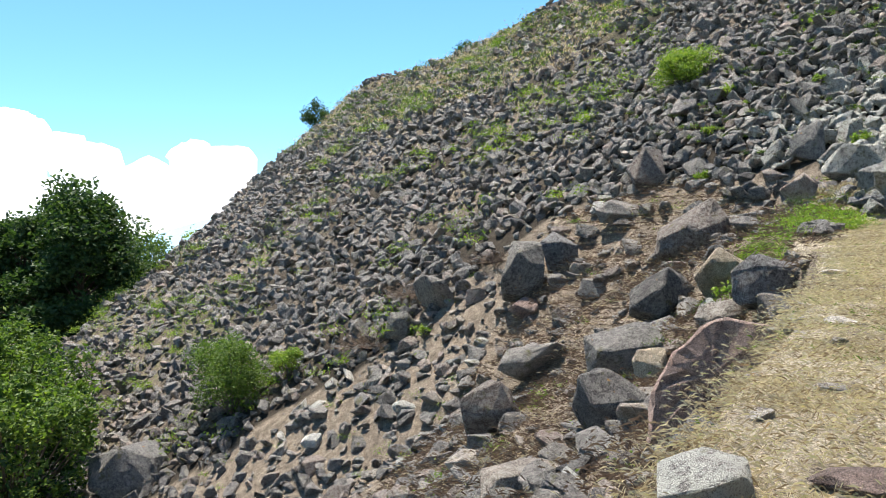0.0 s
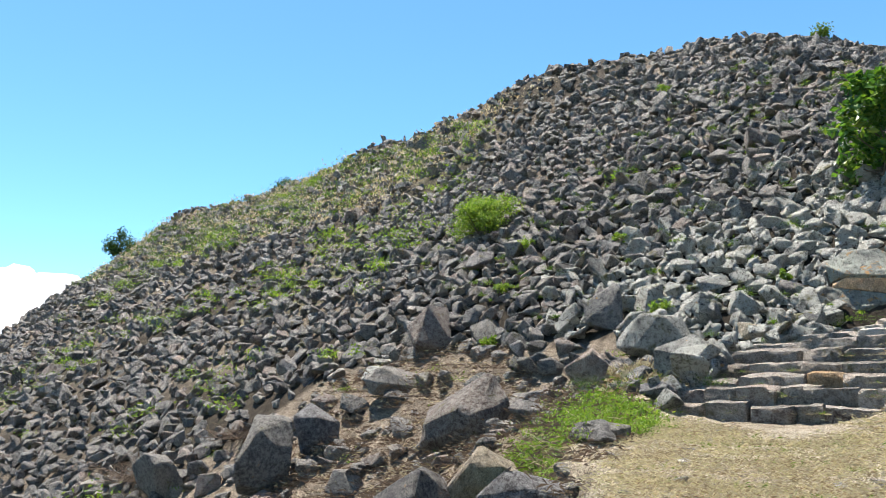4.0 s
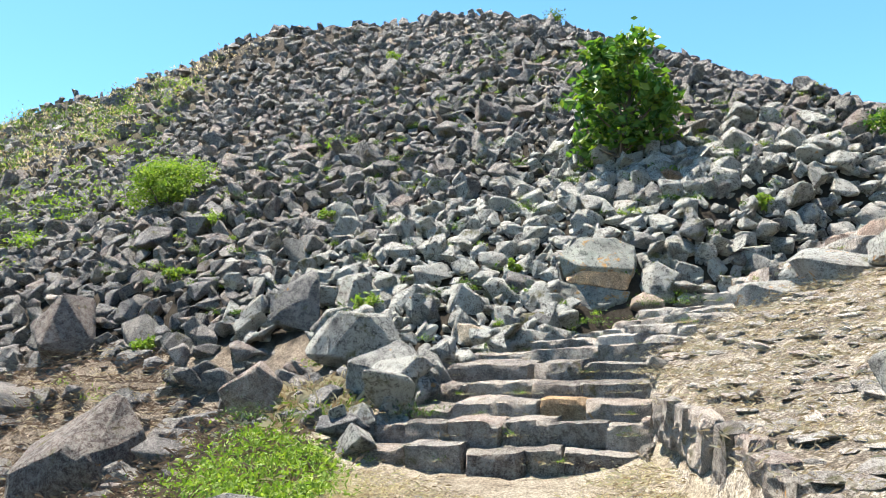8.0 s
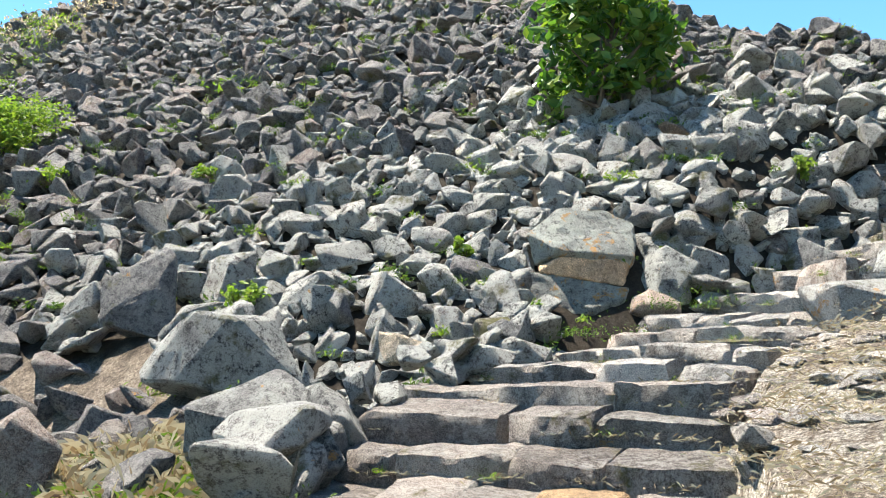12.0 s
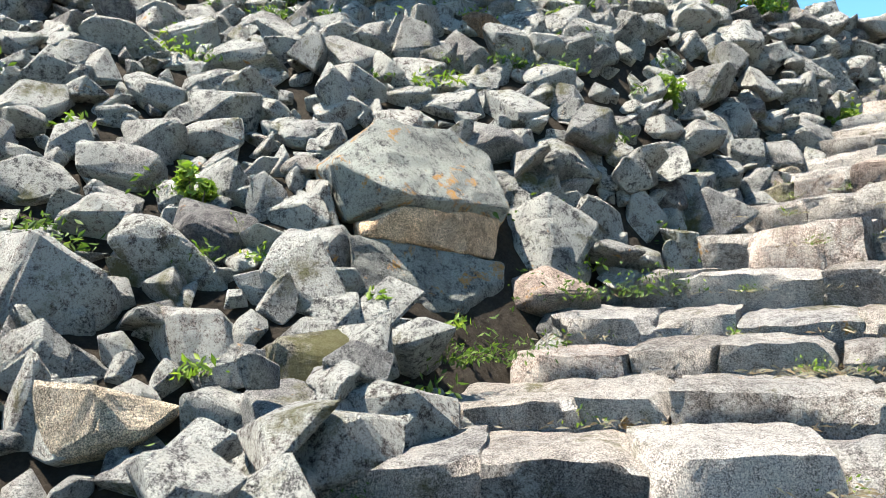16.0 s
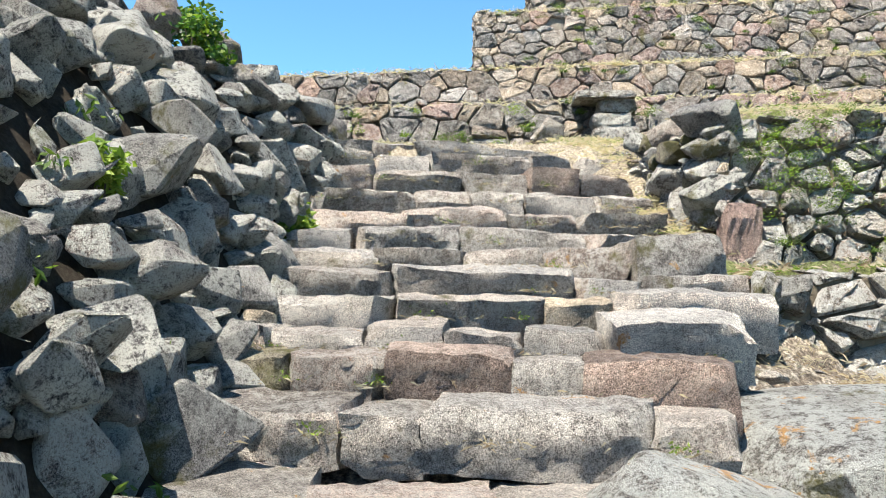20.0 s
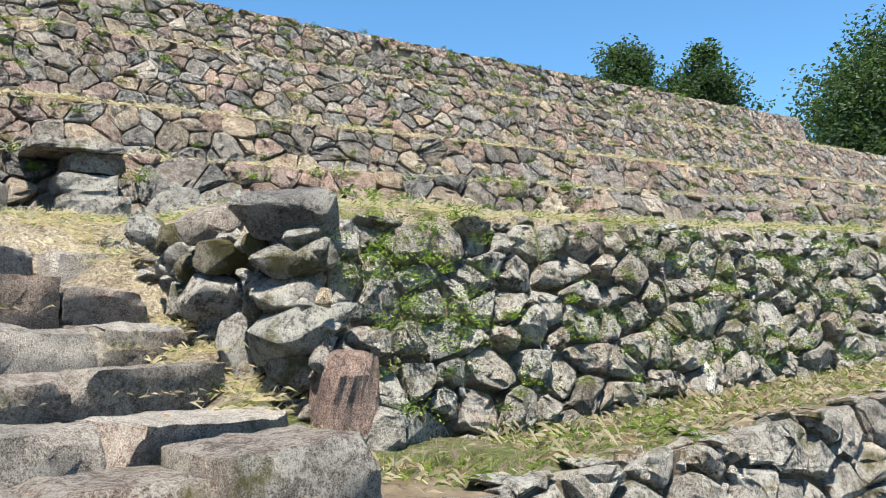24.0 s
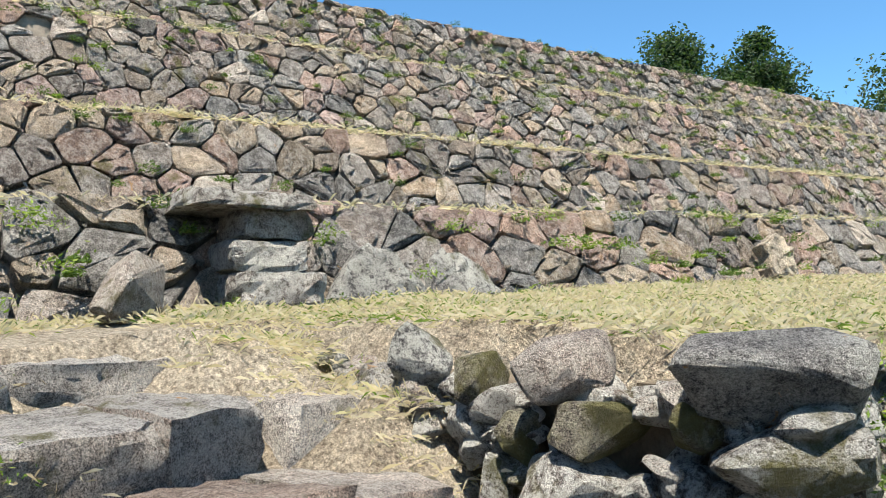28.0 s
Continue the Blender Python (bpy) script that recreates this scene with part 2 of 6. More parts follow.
M_LEAF_BRIGHT = leaf_mat("bright_leaves", [(0.13, 0.2, 0.03), (0.19, 0.26, 0.045), (0.1, 0.165, 0.025), (0.24, 0.29, 0.06)])
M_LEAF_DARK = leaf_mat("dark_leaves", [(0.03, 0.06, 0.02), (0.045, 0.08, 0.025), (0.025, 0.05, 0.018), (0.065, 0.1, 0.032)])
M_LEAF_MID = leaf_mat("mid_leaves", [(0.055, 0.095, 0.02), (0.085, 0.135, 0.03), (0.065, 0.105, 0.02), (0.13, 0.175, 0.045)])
M_LEAF_BROAD = leaf_mat("broad_leaves", [(0.035, 0.085, 0.02), (0.05, 0.115, 0.025), (0.085, 0.16, 0.03), (0.045, 0.1, 0.02), (0.17, 0.22, 0.035), (0.1, 0.175, 0.03)], 0.35)
M_LEAF_MIXED = leaf_mat("mixed_leaves", [(0.02, 0.045, 0.012), (0.08, 0.135, 0.025), (0.17, 0.24, 0.045), (0.05, 0.09, 0.02), (0.22, 0.28, 0.06), (0.035, 0.06, 0.018), (0.11, 0.17, 0.03)])
M_LEAF_PINE = leaf_mat("conifer_leaves", [(0.03, 0.06, 0.025), (0.045, 0.08, 0.03), (0.06, 0.09, 0.035), (0.035, 0.055, 0.03)], 0.6)
M_STRAW = leaf_mat("dry_grass", [(0.5, 0.42, 0.27), (0.6, 0.53, 0.37), (0.42, 0.34, 0.21), (0.3, 0.22, 0.13)], 0.7, (1.1, 1.05, 0.9))
M_STRAW_PALE = leaf_mat("pale_dry_grass", [(0.66, 0.57, 0.36), (0.74, 0.67, 0.46), (0.55, 0.46, 0.27), (0.6, 0.56, 0.3)], 0.7, (1.1, 1.05, 0.9))
M_DEAD = leaf_mat("dead_twigs", [(0.15, 0.11, 0.08), (0.2, 0.15, 0.11), (0.12, 0.085, 0.065)], 0.8, (1.1, 1.0, 0.85))
M_BARK, _nt, _b = nodes_of("bark")
_p = world_place(_nt)
_nt.links.new(ramp(_nt, tex(_nt, _p, 9.0, 6, 0.7), [(0.3, (0.04, 0.03, 0.022)), (0.7, (0.14, 0.11, 0.08))]), _b.inputs["Base Color"])
bump(_nt, _b, tex(_nt, _p, 22.0, 5, 0.7), 0.8, 0.03)
_b.inputs["Roughness"].default_value = 0.9

# ---- plan ----
# s: along the path, c: to its right; v: along the terrace walls, n: away from the stairs into the platform
# each tread's front edge: left end x, y, right end x, y, height
LOWER_FLIGHT = [
    (7.22, 11.62, 8.72, 9.75, 1.58), (7.65, 11.75, 9.02, 9.88, 1.77), (8.08, 12.03, 9.27, 10.06, 1.93), (8.5, 12.35, 9.58, 10.38, 2.1),
    (8.95, 12.62, 9.95, 10.68, 2.29), (9.5, 12.8, 10.35, 10.9, 2.44), (10.2, 12.88, 10.75, 11.0, 2.57), (11.0, 12.74, 11.05, 11.05, 2.7),
    (11.6, 12.6, 11.42, 11.0, 2.84), (12.0, 12.52, 11.9, 10.9, 2.97), (12.75, 12.38, 12.2, 10.7, 3.16), (13.26, 12.07, 12.5, 10.45, 3.4)]
UPPER_FLIGHT = [
    (13.95, 11.75, 12.83, 10.1, 3.64), (14.36, 11.56, 13.15, 9.8, 3.8), (14.62, 11.48, 13.45, 9.4, 3.93), (15.1, 11.22, 13.9, 8.8, 4.08),
    (15.37, 11.1, 14.12, 8.72, 4.24), (15.72, 10.98, 14.42, 8.58, 4.4), (16.0, 10.85, 15.03, 8.22, 4.58), (16.38, 10.68, 15.47, 8.13, 4.76),
    (16.7, 10.55, 15.93, 7.95, 4.96), (16.98, 10.45, 16.25, 7.84, 5.17), (17.4, 10.3, 16.66, 7.62, 5.42), (18.0, 10.05, 17.4, 7.8, 5.63)]
NV, UV = np.array((0.88, -0.475)), np.array((-0.475, -0.88))
STEPS = [(np.array(q[:2]), np.array(q[2:4]), q[4]) for q in LOWER_FLIGHT + UPPER_FLIGHT]  # left end, right end, height
LEFT, RIGHT, NODE_Z = [tuple(l) for l, _, _ in STEPS], [tuple(r) for _, r, _ in STEPS], [z for _, _, z in STEPS]


def smooth(x, a, b):
    t = np.clip((x - a) / (b - a), 0, 1)
    return t * t * (3 - 2 * t)


def lumps(x, y, f, seed=0.0):
    """Cheap rolling unevenness, about -1 to 1."""
    return (np.sin(x * f + 1.7 * np.sin(y * f * 0.7 + seed)) + np.sin(y * f * 1.3 + 1.3 * np.sin(x * f * 0.9 + 2 * seed)) + np.sin((x + y) * f * 2.1 + seed)) / 3


def mound(x, y):
    front = 0.658 * x + 0.498 * y - 10.94
    side = 0.655 * x + 0.378 * y - 8.47
    side = side + 0.3 * np.maximum(0, -12 - x) + 1.3 * np.exp(-((x - 15) / 4.5) ** 2 - ((y - 36) / 7) ** 2)
    off = -0.93 * (x + 5.6) + 0.368 * (y - 69.0)
    side = side - 1.3 * np.maximum(0, off)
    south = 7.3 + 0.58 * (y - 13.5) + 0.25 * np.maximum(0, 18 - x)
    top = 14.5 + 0.25 * lumps(x, y, 0.25, 1.0) + 2.0 * np.exp(-((x - 16.5) / 5) ** 2 - ((y - 34) / 7) ** 2) + 0.5 * np.exp(-((x - 10) / 4) ** 2 - ((y - 45) / 5) ** 2)
    top = top - 0.4 * np.exp(-((x - 4) / 3) ** 2 - ((y - 55) / 5) ** 2) - 2.4 * smooth(-x, 3.2, 6.5)
    z = np.minimum(np.minimum(front, side), np.minimum(south, top))
    # hollows and humps along the edge
    for hx, hy, rx, ry, hz in ((-6.2, 64, 3.0, 4.0, -0.9), (-1.6, 63, 1.8, 3.0, 0.6), (17.45, 11.8, 0.9, 0.55, -0.42), (17.65, 12.9, 0.6, 0.5, 0.15), (17.9, 15.3, 1.5, 1.2, -0.45), (9.0, 45, 2.5, 3.0, 0.5)):
        z = z + hz * np.exp(-((x - hx) / rx) ** 2 - ((y - hy) / ry) ** 2)
    return z + 0.12 * lumps(x, y, 0.9) + 0.06 * lumps(x, y, 2.3, 3.0)


STAIR_PTS = np.array([(*(l * (1 - w) + r * w), z) for l, r, z in STEPS for w in np.linspace(-0.05, 1.05, 9)])


def stair_z(x, y):
    d = (x[..., None] - STAIR_PTS[:, 0]) ** 2 + (y[..., None] - STAIR_PTS[:, 1]) ** 2
    w = 1 / (d + 0.02) ** 3
    return (w * STAIR_PTS[:, 2]).sum(-1) / w.sum(-1)


def y_left(x):
    return np.interp(x, [p[0] for p in LEFT] + [30], [p[1] for p in LEFT] + [6.5])


def y_right(x):
    return np.interp(x, [p[0] for p in RIGHT], [p[1] for p in RIGHT])


def ground(x, y):
    x, y = np.asarray(x, float), np.asarray(y, float)
    s, c, n = 0.6 * x + 0.8 * y, 0.8 * x - 0.6 * y, NV[0] * x + NV[1] * y
    path = -0.2 + 0.118 * np.clip(s, -20, 16)
    path = path + 0.16 * smooth(c, 0.6, 1.35) * smooth(s, 3, 6)
    edge = 1.12 + 1.15 * smooth(s, 9, 13)
    left = path - 0.48 * np.maximum(0, -c - edge) - 0.68 * smooth(-c, edge, edge + 0.42) * (1 - smooth(s, 12.8, 14.5))
    left = left + 0.13 * np.clip(s - 13, 0, 7) * smooth(-c, 0.4, 1.2)
    bank = np.clip(-0.605 + 0.298 * c + 0.165 * s, path + 0.02, 3.72)
    bank = np.where(s < 2, path + (bank - path) * smooth(s, -6, 2), bank)
    z = np.where(c > 1.35, path + (bank - path) * smooth(c, 1.35, 1.5), left)
    z = np.maximum(z, -5.5)
    z = np.where((n > 8.45), np.maximum(z, 4.33), z)
    z = np.where((n > 9.62), 5.57 + 0.1 * np.clip(n - 9.62, 0, 2.7) + 0.035 * np.clip(-0.475 * x - 0.88 * y + 13, 0, 12) + 0.055 * np.clip(-0.475 * x - 0.88 * y + 13.6, -6, 0), z)
    z = z - np.where((x > 15.9) & (x < 17.4), 0.3 * smooth(y - y_right(x), -0.7, -0.05) * smooth(x, 15.9, 16.3) * (1 - smooth(x, 17.0, 17.4)), 0)
    on_stair = (x > 7.4) & (x < 18.1) & (y < y_left(x) + 0.1) & (y > np.interp(x, [7.4, 8.75, 9.66, 11.2, 13.0, 13.95, 16.2, 17.1, 17.25, 18.1], [11.7, 9.8, 10.4, 10.95, 9.85, 8.2, 7.15, 7.1, 7.4, 10.6]))
    if np.any(on_stair):
        xs_, ys_ = x[on_stair], y[on_stair]
        side_ = 1 - smooth(ys_ - y_right(xs_), -0.05, 0.25)
        z[on_stair] = stair_z(xs_, ys_) - 0.34 - 0.16 * smooth(xs_, 15.8, 16.4) + 0.2 * side_ * smooth(xs_, 14.4, 15.0) + 0.3 * (1 - smooth(ys_ - y_right(xs_), 0.1, 0.7)) * smooth(xs_, 16.1, 16.6)
    is_mound = (y > y_left(x)) | (x < 7.2)
    heap = np.minimum(mound(x, y), np.interp(x, [p[0] for p in LEFT], NODE_Z) - 0.3 + 1.3 * np.maximum(0, y - y_left(x)) + 40 * (x < 7.2))
    z = np.where(is_mound & (y > 8), np.maximum(z, np.where(x < 26, heap, -9)), z)
    z = z - 0.22 * np.exp(-((x - 11.7) ** 2 + (y - 12.98) ** 2) / 0.3)
    near = np.exp(-((x - 8) ** 2 + (y - 12) ** 2) / 900)
    return z + near * 0.035 * lumps(x, y, 2.1, 5.0)


def link(name, verts, faces, material, parent=None, label="", flat=True):
    me = bpy.data.meshes.new(name)
    me.from_pydata([tuple(v) for v in verts] if not isinstance(verts, np.ndarray) else verts.tolist(), [], faces if isinstance(faces, list) else faces.tolist())
    if material:
        me.materials.append(material)
    if not flat:
        me.shade_smooth()
    ob = new(name, me)
    if parent:
        ob.parent = parent
    return tagged(ob, label)


def thing(name, label, category, group="", kind="", at=(0, 0, 0)):
    ob = new(name)
    ob.location = at
    ob.empty_display_size = 0.2
    return tagged(ob, label, category, group, kind)


# ---- ground sheet ----
far = [30, 36, 44, 55, 70, 95, 140, 220, 400, 800, 1600, 3200]
gx = np.array([-v for v in far[::-1]] + list(np.arange(-26, -10, 0.8)) + list(np.arange(-10, 24.01, 0.2)) + [24.5, 25.2, 26, 27] + far)
gy = np.array([-v for v in far[::-1]] + list(np.arange(-26, -4, 0.8)) + list(np.arange(-4, 30.01, 0.2)) + list(np.arange(31, 76, 1.0)) + [80, 90, 110, 150, 220, 400, 800, 1600, 3200])
GX, GY = np.meshgrid(gx, gy)
GZ = ground(GX.ravel(), GY.ravel()).reshape(GX.shape)
reach = np.hypot(GX - 5, GY - 15)
GZ = np.where(reach > 75, np.minimum(GZ, -5.5), GZ)
nx, ny = len(gx), len(gy)
idx = np.arange(nx * ny).reshape(ny, nx)
quads = np.stack([idx[:-1, :-1], idx[:-1, 1:], idx[1:, 1:], idx[1:, :-1]], -1).reshape(-1, 4)


def ground_mat():
    m, nt, b = nodes_of("ground_earth_and_dry_grass")
    pos = world_place(nt)

    def mask(name):
        a = nt.nodes.new("ShaderNodeAttribute")
        a.attribute_name = name
        return a.outputs["Fac"]
    big, mid, fine = tex(nt, pos, 0.8, 6, 0.7), tex(nt, pos, 5.0, 6, 0.75), tex(nt, pos, 40.0, 5, 0.8)
    mp = nt.nodes.new("ShaderNodeMapping")
    mp.inputs["Scale"].default_value, mp.inputs["Rotation"].default_value = (80.0, 22.0, 60.0), (0, 0, 0.6)
    nt.links.new(pos, mp.inputs["Vector"])
    fib = tex(nt, mp.outputs[0], 1.0, 4, 0.75, 0.5)
    soil = ramp(nt, mid, [(0.3, (0.12, 0.096, 0.075)), (0.5, (0.235, 0.192, 0.15)), (0.7, (0.37, 0.315, 0.25))])
    straw = ramp(nt, maths(nt, "ADD", maths(nt, "MULTIPLY", mid, 0.5), maths(nt, "MULTIPLY", big, 0.5)), [(0.36, (0.25, 0.2, 0.145)), (0.5, (0.45, 0.385, 0.295)), (0.64, (0.6, 0.535, 0.43))])
    green = ramp(nt, mid, [(0.3, (0.07, 0.11, 0.02)), (0.7, (0.19, 0.23, 0.06))])
    strands = ramp(nt, fib, [(0.32, (0.45, 0.42, 0.38)), (0.5, (1, 1, 1)), (0.68, (1.35, 1.3, 1.2))])
    edge = maths(nt, "MULTIPLY", maths(nt, "SUBTRACT", mid, 0.5), 1.6)
    col = mixc(nt, ramp(nt, maths(nt, "ADD", mask("dry"), edge), [(0.42, (0, 0, 0)), (0.58, (1, 1, 1))]), soil, straw)
    col = mixc(nt, maths(nt, "MULTIPLY", ramp(nt, maths(nt, "ADD", mask("lush"), edge), [(0.45, (0, 0, 0)), (0.6, (1, 1, 1))]), 0.85), col, green)
    col = mixc(nt, 0.5, col, strands, "MULTIPLY")
    cr = node(nt, "ShaderNodeTexVoronoi", Scale=3.2, Randomness=1.0)
    cr.feature = "DISTANCE_TO_EDGE"
    warp = nt.nodes.new("ShaderNodeVectorMath")
    warp.operation = "MULTIPLY_ADD"
    nz = node(nt, "ShaderNodeTexNoise", Scale=4.0, Detail=5.0, Roughness=0.7)
    nt.links.new(pos, nz.inputs["Vector"])
    nt.links.new(nz.outputs["Color"], warp.inputs[0])
    warp.inputs[1].default_value = (0.45, 0.45, 0.45)
    nt.links.new(pos, warp.inputs[2])
    nt.links.new(warp.outputs[0], cr.inputs["Vector"])
    crack = ramp(nt, cr.outputs["Distance"], [(0.015, (0, 0, 0)), (0.1, (1, 1, 1))])
    stone_ = mixc(nt, 1.0, ramp(nt, fine, [(0.34, (0.2, 0.17, 0.14)), (0.5, (0.44, 0.4, 0.34)), (0.66, (0.62, 0.58, 0.52))]), ramp(nt, mid, [(0.3, (0.6, 0.57, 0.54)), (0.7, (1.15, 1.13, 1.1))]), "MULTIPLY")
    bare = maths(nt, "MULTIPLY", maths(nt, "MULTIPLY", ramp(nt, maths(nt, "ADD", tex(nt, pos, 1.7, 6, 0.75), maths(nt, "MULTIPLY", mask("rocky"), 0.3)), [(0.74, (0, 0, 0)), (0.82, (1, 1, 1))]), crack), ramp(nt, mask("rocky"), [(0.2, (0, 0, 0)), (0.6, (1, 1, 1))]))
    col = mixc(nt, bare, col, stone_)
    grains = tex(nt, pos, 120.0, 4, 0.8)
    col = mixc(nt, 1.0, col, ramp(nt, fine, [(0.34, (0.42, 0.4, 0.38)), (0.5, (1, 1, 1)), (0.66, (1.5, 1.48, 1.42))]), "MULTIPLY")
    col = mixc(nt, 1.0, col, ramp(nt, grains, [(0.36, (0.6, 0.58, 0.55)), (0.5, (1, 1, 1)), (0.64, (1.35, 1.33, 1.3))]), "MULTIPLY")
    # near-black paint stands in for the shade down in the rubble's gaps
    col = mixc(nt, mask("gap_shade"), col, ramp(nt, mid, [(0.3, (0.018, 0.015, 0.012)), (0.7, (0.06, 0.048, 0.035))]))
    nt.links.new(col, b.inputs["Base Color"])
    b.inputs["Roughness"].default_value = 0.95
    b.inputs["Specular IOR Level"].default_value = 0.1
    bump(nt, b, maths(nt, "ADD", maths(nt, "ADD", maths(nt, "MULTIPLY", mid, 0.7), maths(nt, "MULTIPLY", fib, 0.2)), maths(nt, "ADD", maths(nt, "MULTIPLY", fine, 0.5), maths(nt, "MULTIPLY", grains, 0.4))), 1.0, 0.09)
    return m


def is_rubble(x, y):
    return (((0.797 * x + 0.604 * y) > 16.5 + 0.25 * lumps(x, y, 1.1, 2)) | (y > 20.6 + 0.5 * lumps(x, y, 0.8, 4)) | (x > 8.7)) & (y > y_left(x)) & (y > 8)


fx, fy = GX.ravel(), GY.ravel()
fs, fc, fn = 0.6 * fx + 0.8 * fy, 0.8 * fx - 0.6 * fy, NV[0] * fx + NV[1] * fy
dry = np.where((fc > -1.25 - 1.1 * smooth(fs, 9, 13)) & (fs < 15.5), 0.7, 0.15)
dry = np.where((fc > 1.4) & (fs < 20), 0.4, dry)
dry = np.where(fn > 8.4, 0.95, dry)
dry = np.where(is_rubble(fx, fy), 0.25, dry)
lush = np.full_like(dry, 0.08)
lush = np.where((np.hypot((fx - 5.85) / 1.2, (fy - 11.9) / 1.4) < 1), 0.8, lush)
lush = np.where((fn > 8.4) & (fn < 9.7), 0.62, lush)
lush = np.where((fn > 9.7), 0.2 + 0.25 * lumps(fx, fy, 1.3, 2.0), lush)
lush = np.where(is_rubble(fx, fy) & (fy > 22), 0.3 + 0.25 * lumps(fx, fy, 0.35, 3), lush)
lush = np.where(np.hypot(fx - 5, fy - 15) > 75, 0.9, lush)
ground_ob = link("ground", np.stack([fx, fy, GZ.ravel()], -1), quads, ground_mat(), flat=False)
# where gap shade is painted: under the rubble and along the stairs' left edge
gap_shade = np.where(is_rubble(fx, fy), 0.9 - 0.6 * smooth(lumps(fx, fy, 0.4, 2.0) + 0.6 * (fy > 24), 0.2, 0.8), 0.0)
gap_shade = np.where(is_rubble(fx, fy) & (np.hypot(fx - 10, fy - 12) < 9), 0.97, gap_shade)
gap_shade = np.where((fx > 9.3) & (fx < 18) & (fy > y_left(fx) - 0.35) & (fy < y_left(fx) + 1), 0.97, gap_shade)
rocky = np.where((fc > 1.3) & (fs > 4) & (fs < 19) & (fn < 8.5), 1.0, 0.0)
for nm, arr in (("dry", dry), ("lush", lush), ("gap_shade", gap_shade), ("rocky", rocky)):
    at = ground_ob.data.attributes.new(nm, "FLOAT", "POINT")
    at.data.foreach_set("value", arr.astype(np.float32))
tagged(ground_ob, "brown earth and straw-coloured dry grass with green patches", "ground", kind="structure")

# ---- stone shapes ----
def rock(rng, level=2, points=13, squash=(1.0, 0.78, 0.58), worn=0.06):
    """An angular stone of about unit half length: the hull of a few points, its edges worn off. Level 1 keeps sharp edges."""
    bm = bmesh.new()
    for _ in range(points):
        p = rng.normal(size=3)
        p /= np.linalg.norm(p) ** 0.8 * np.abs(p).max() ** 0.2
        bm.verts.new(tuple(p * np.array(squash) * rng.uniform(0.82, 1.12)))
    res = bmesh.ops.convex_hull(bm, input=bm.verts[:])
    loose = [v for v in bm.verts if not v.link_faces]
    bmesh.ops.delete(bm, geom=loose, context="VERTS")
    if level >= 2:
        bmesh.ops.dissolve_limit(bm, angle_limit=0.22, verts=bm.verts[:], edges=bm.edges[:])
        bmesh.ops.bevel(bm, geom=bm.edges[:], offset=worn, segments=1, affect="EDGES", profile=0.5)
    bmesh.ops.triangulate(bm, faces=bm.faces[:])
    for _ in range(level - 2):
        bmesh.ops.subdivide_edges(bm, edges=bm.edges[:], cuts=1, use_grid_fill=True)
        bmesh.ops.triangulate(bm, faces=bm.faces[:])
    bm.verts.index_update()
    v = np.array([x.co[:] for x in bm.verts])
    f = np.array([[x.index for x in p.verts] for p in bm.faces])
    bm.free()
    v = np.clip(v, -1.12 * np.array(squash), 1.12 * np.array(squash))
    if level >= 3:
        ph = Vector(rng.uniform(0, 60, 3))
        skin = np.array([0.055 * noise.noise(Vector(q) * 2.3 + ph) + 0.03 * noise.noise(Vector(q) * 6.0 + ph) + 0.016 * noise.noise(Vector(q) * 14.0 + ph) for q in v])
        v = v * (1 + skin[:, None])
    else:
        amp = 0.01
        ph = rng.uniform(0, 6, 6)
        if level < 2:
            amp = 0.0
        for k, a in ((3.0, 1.0), (7.0, 0.8), (17.0, 0.6)):
            w = v.copy()
            v = v + amp * a * np.stack([np.sin(w[:, 1] * k + ph[0]) + np.sin(w[:, 2] * k * 1.4 + ph[1]), np.sin(w[:, 0] * k + ph[2]) + np.sin(w[:, 2] * k * 1.2 + ph[3]), np.sin(w[:, 0] * k * 1.3 + ph[4]) + np.sin(w[:, 1] * k + ph[5])], -1)
    return v, f


def spin(rng, lean=0.5):
    """A turn about z with some lean, as a 3 x 3 array."""
    return np.array(Euler((rng.normal() * lean, rng.normal() * lean, rng.uniform(0, 6.28))).to_matrix())


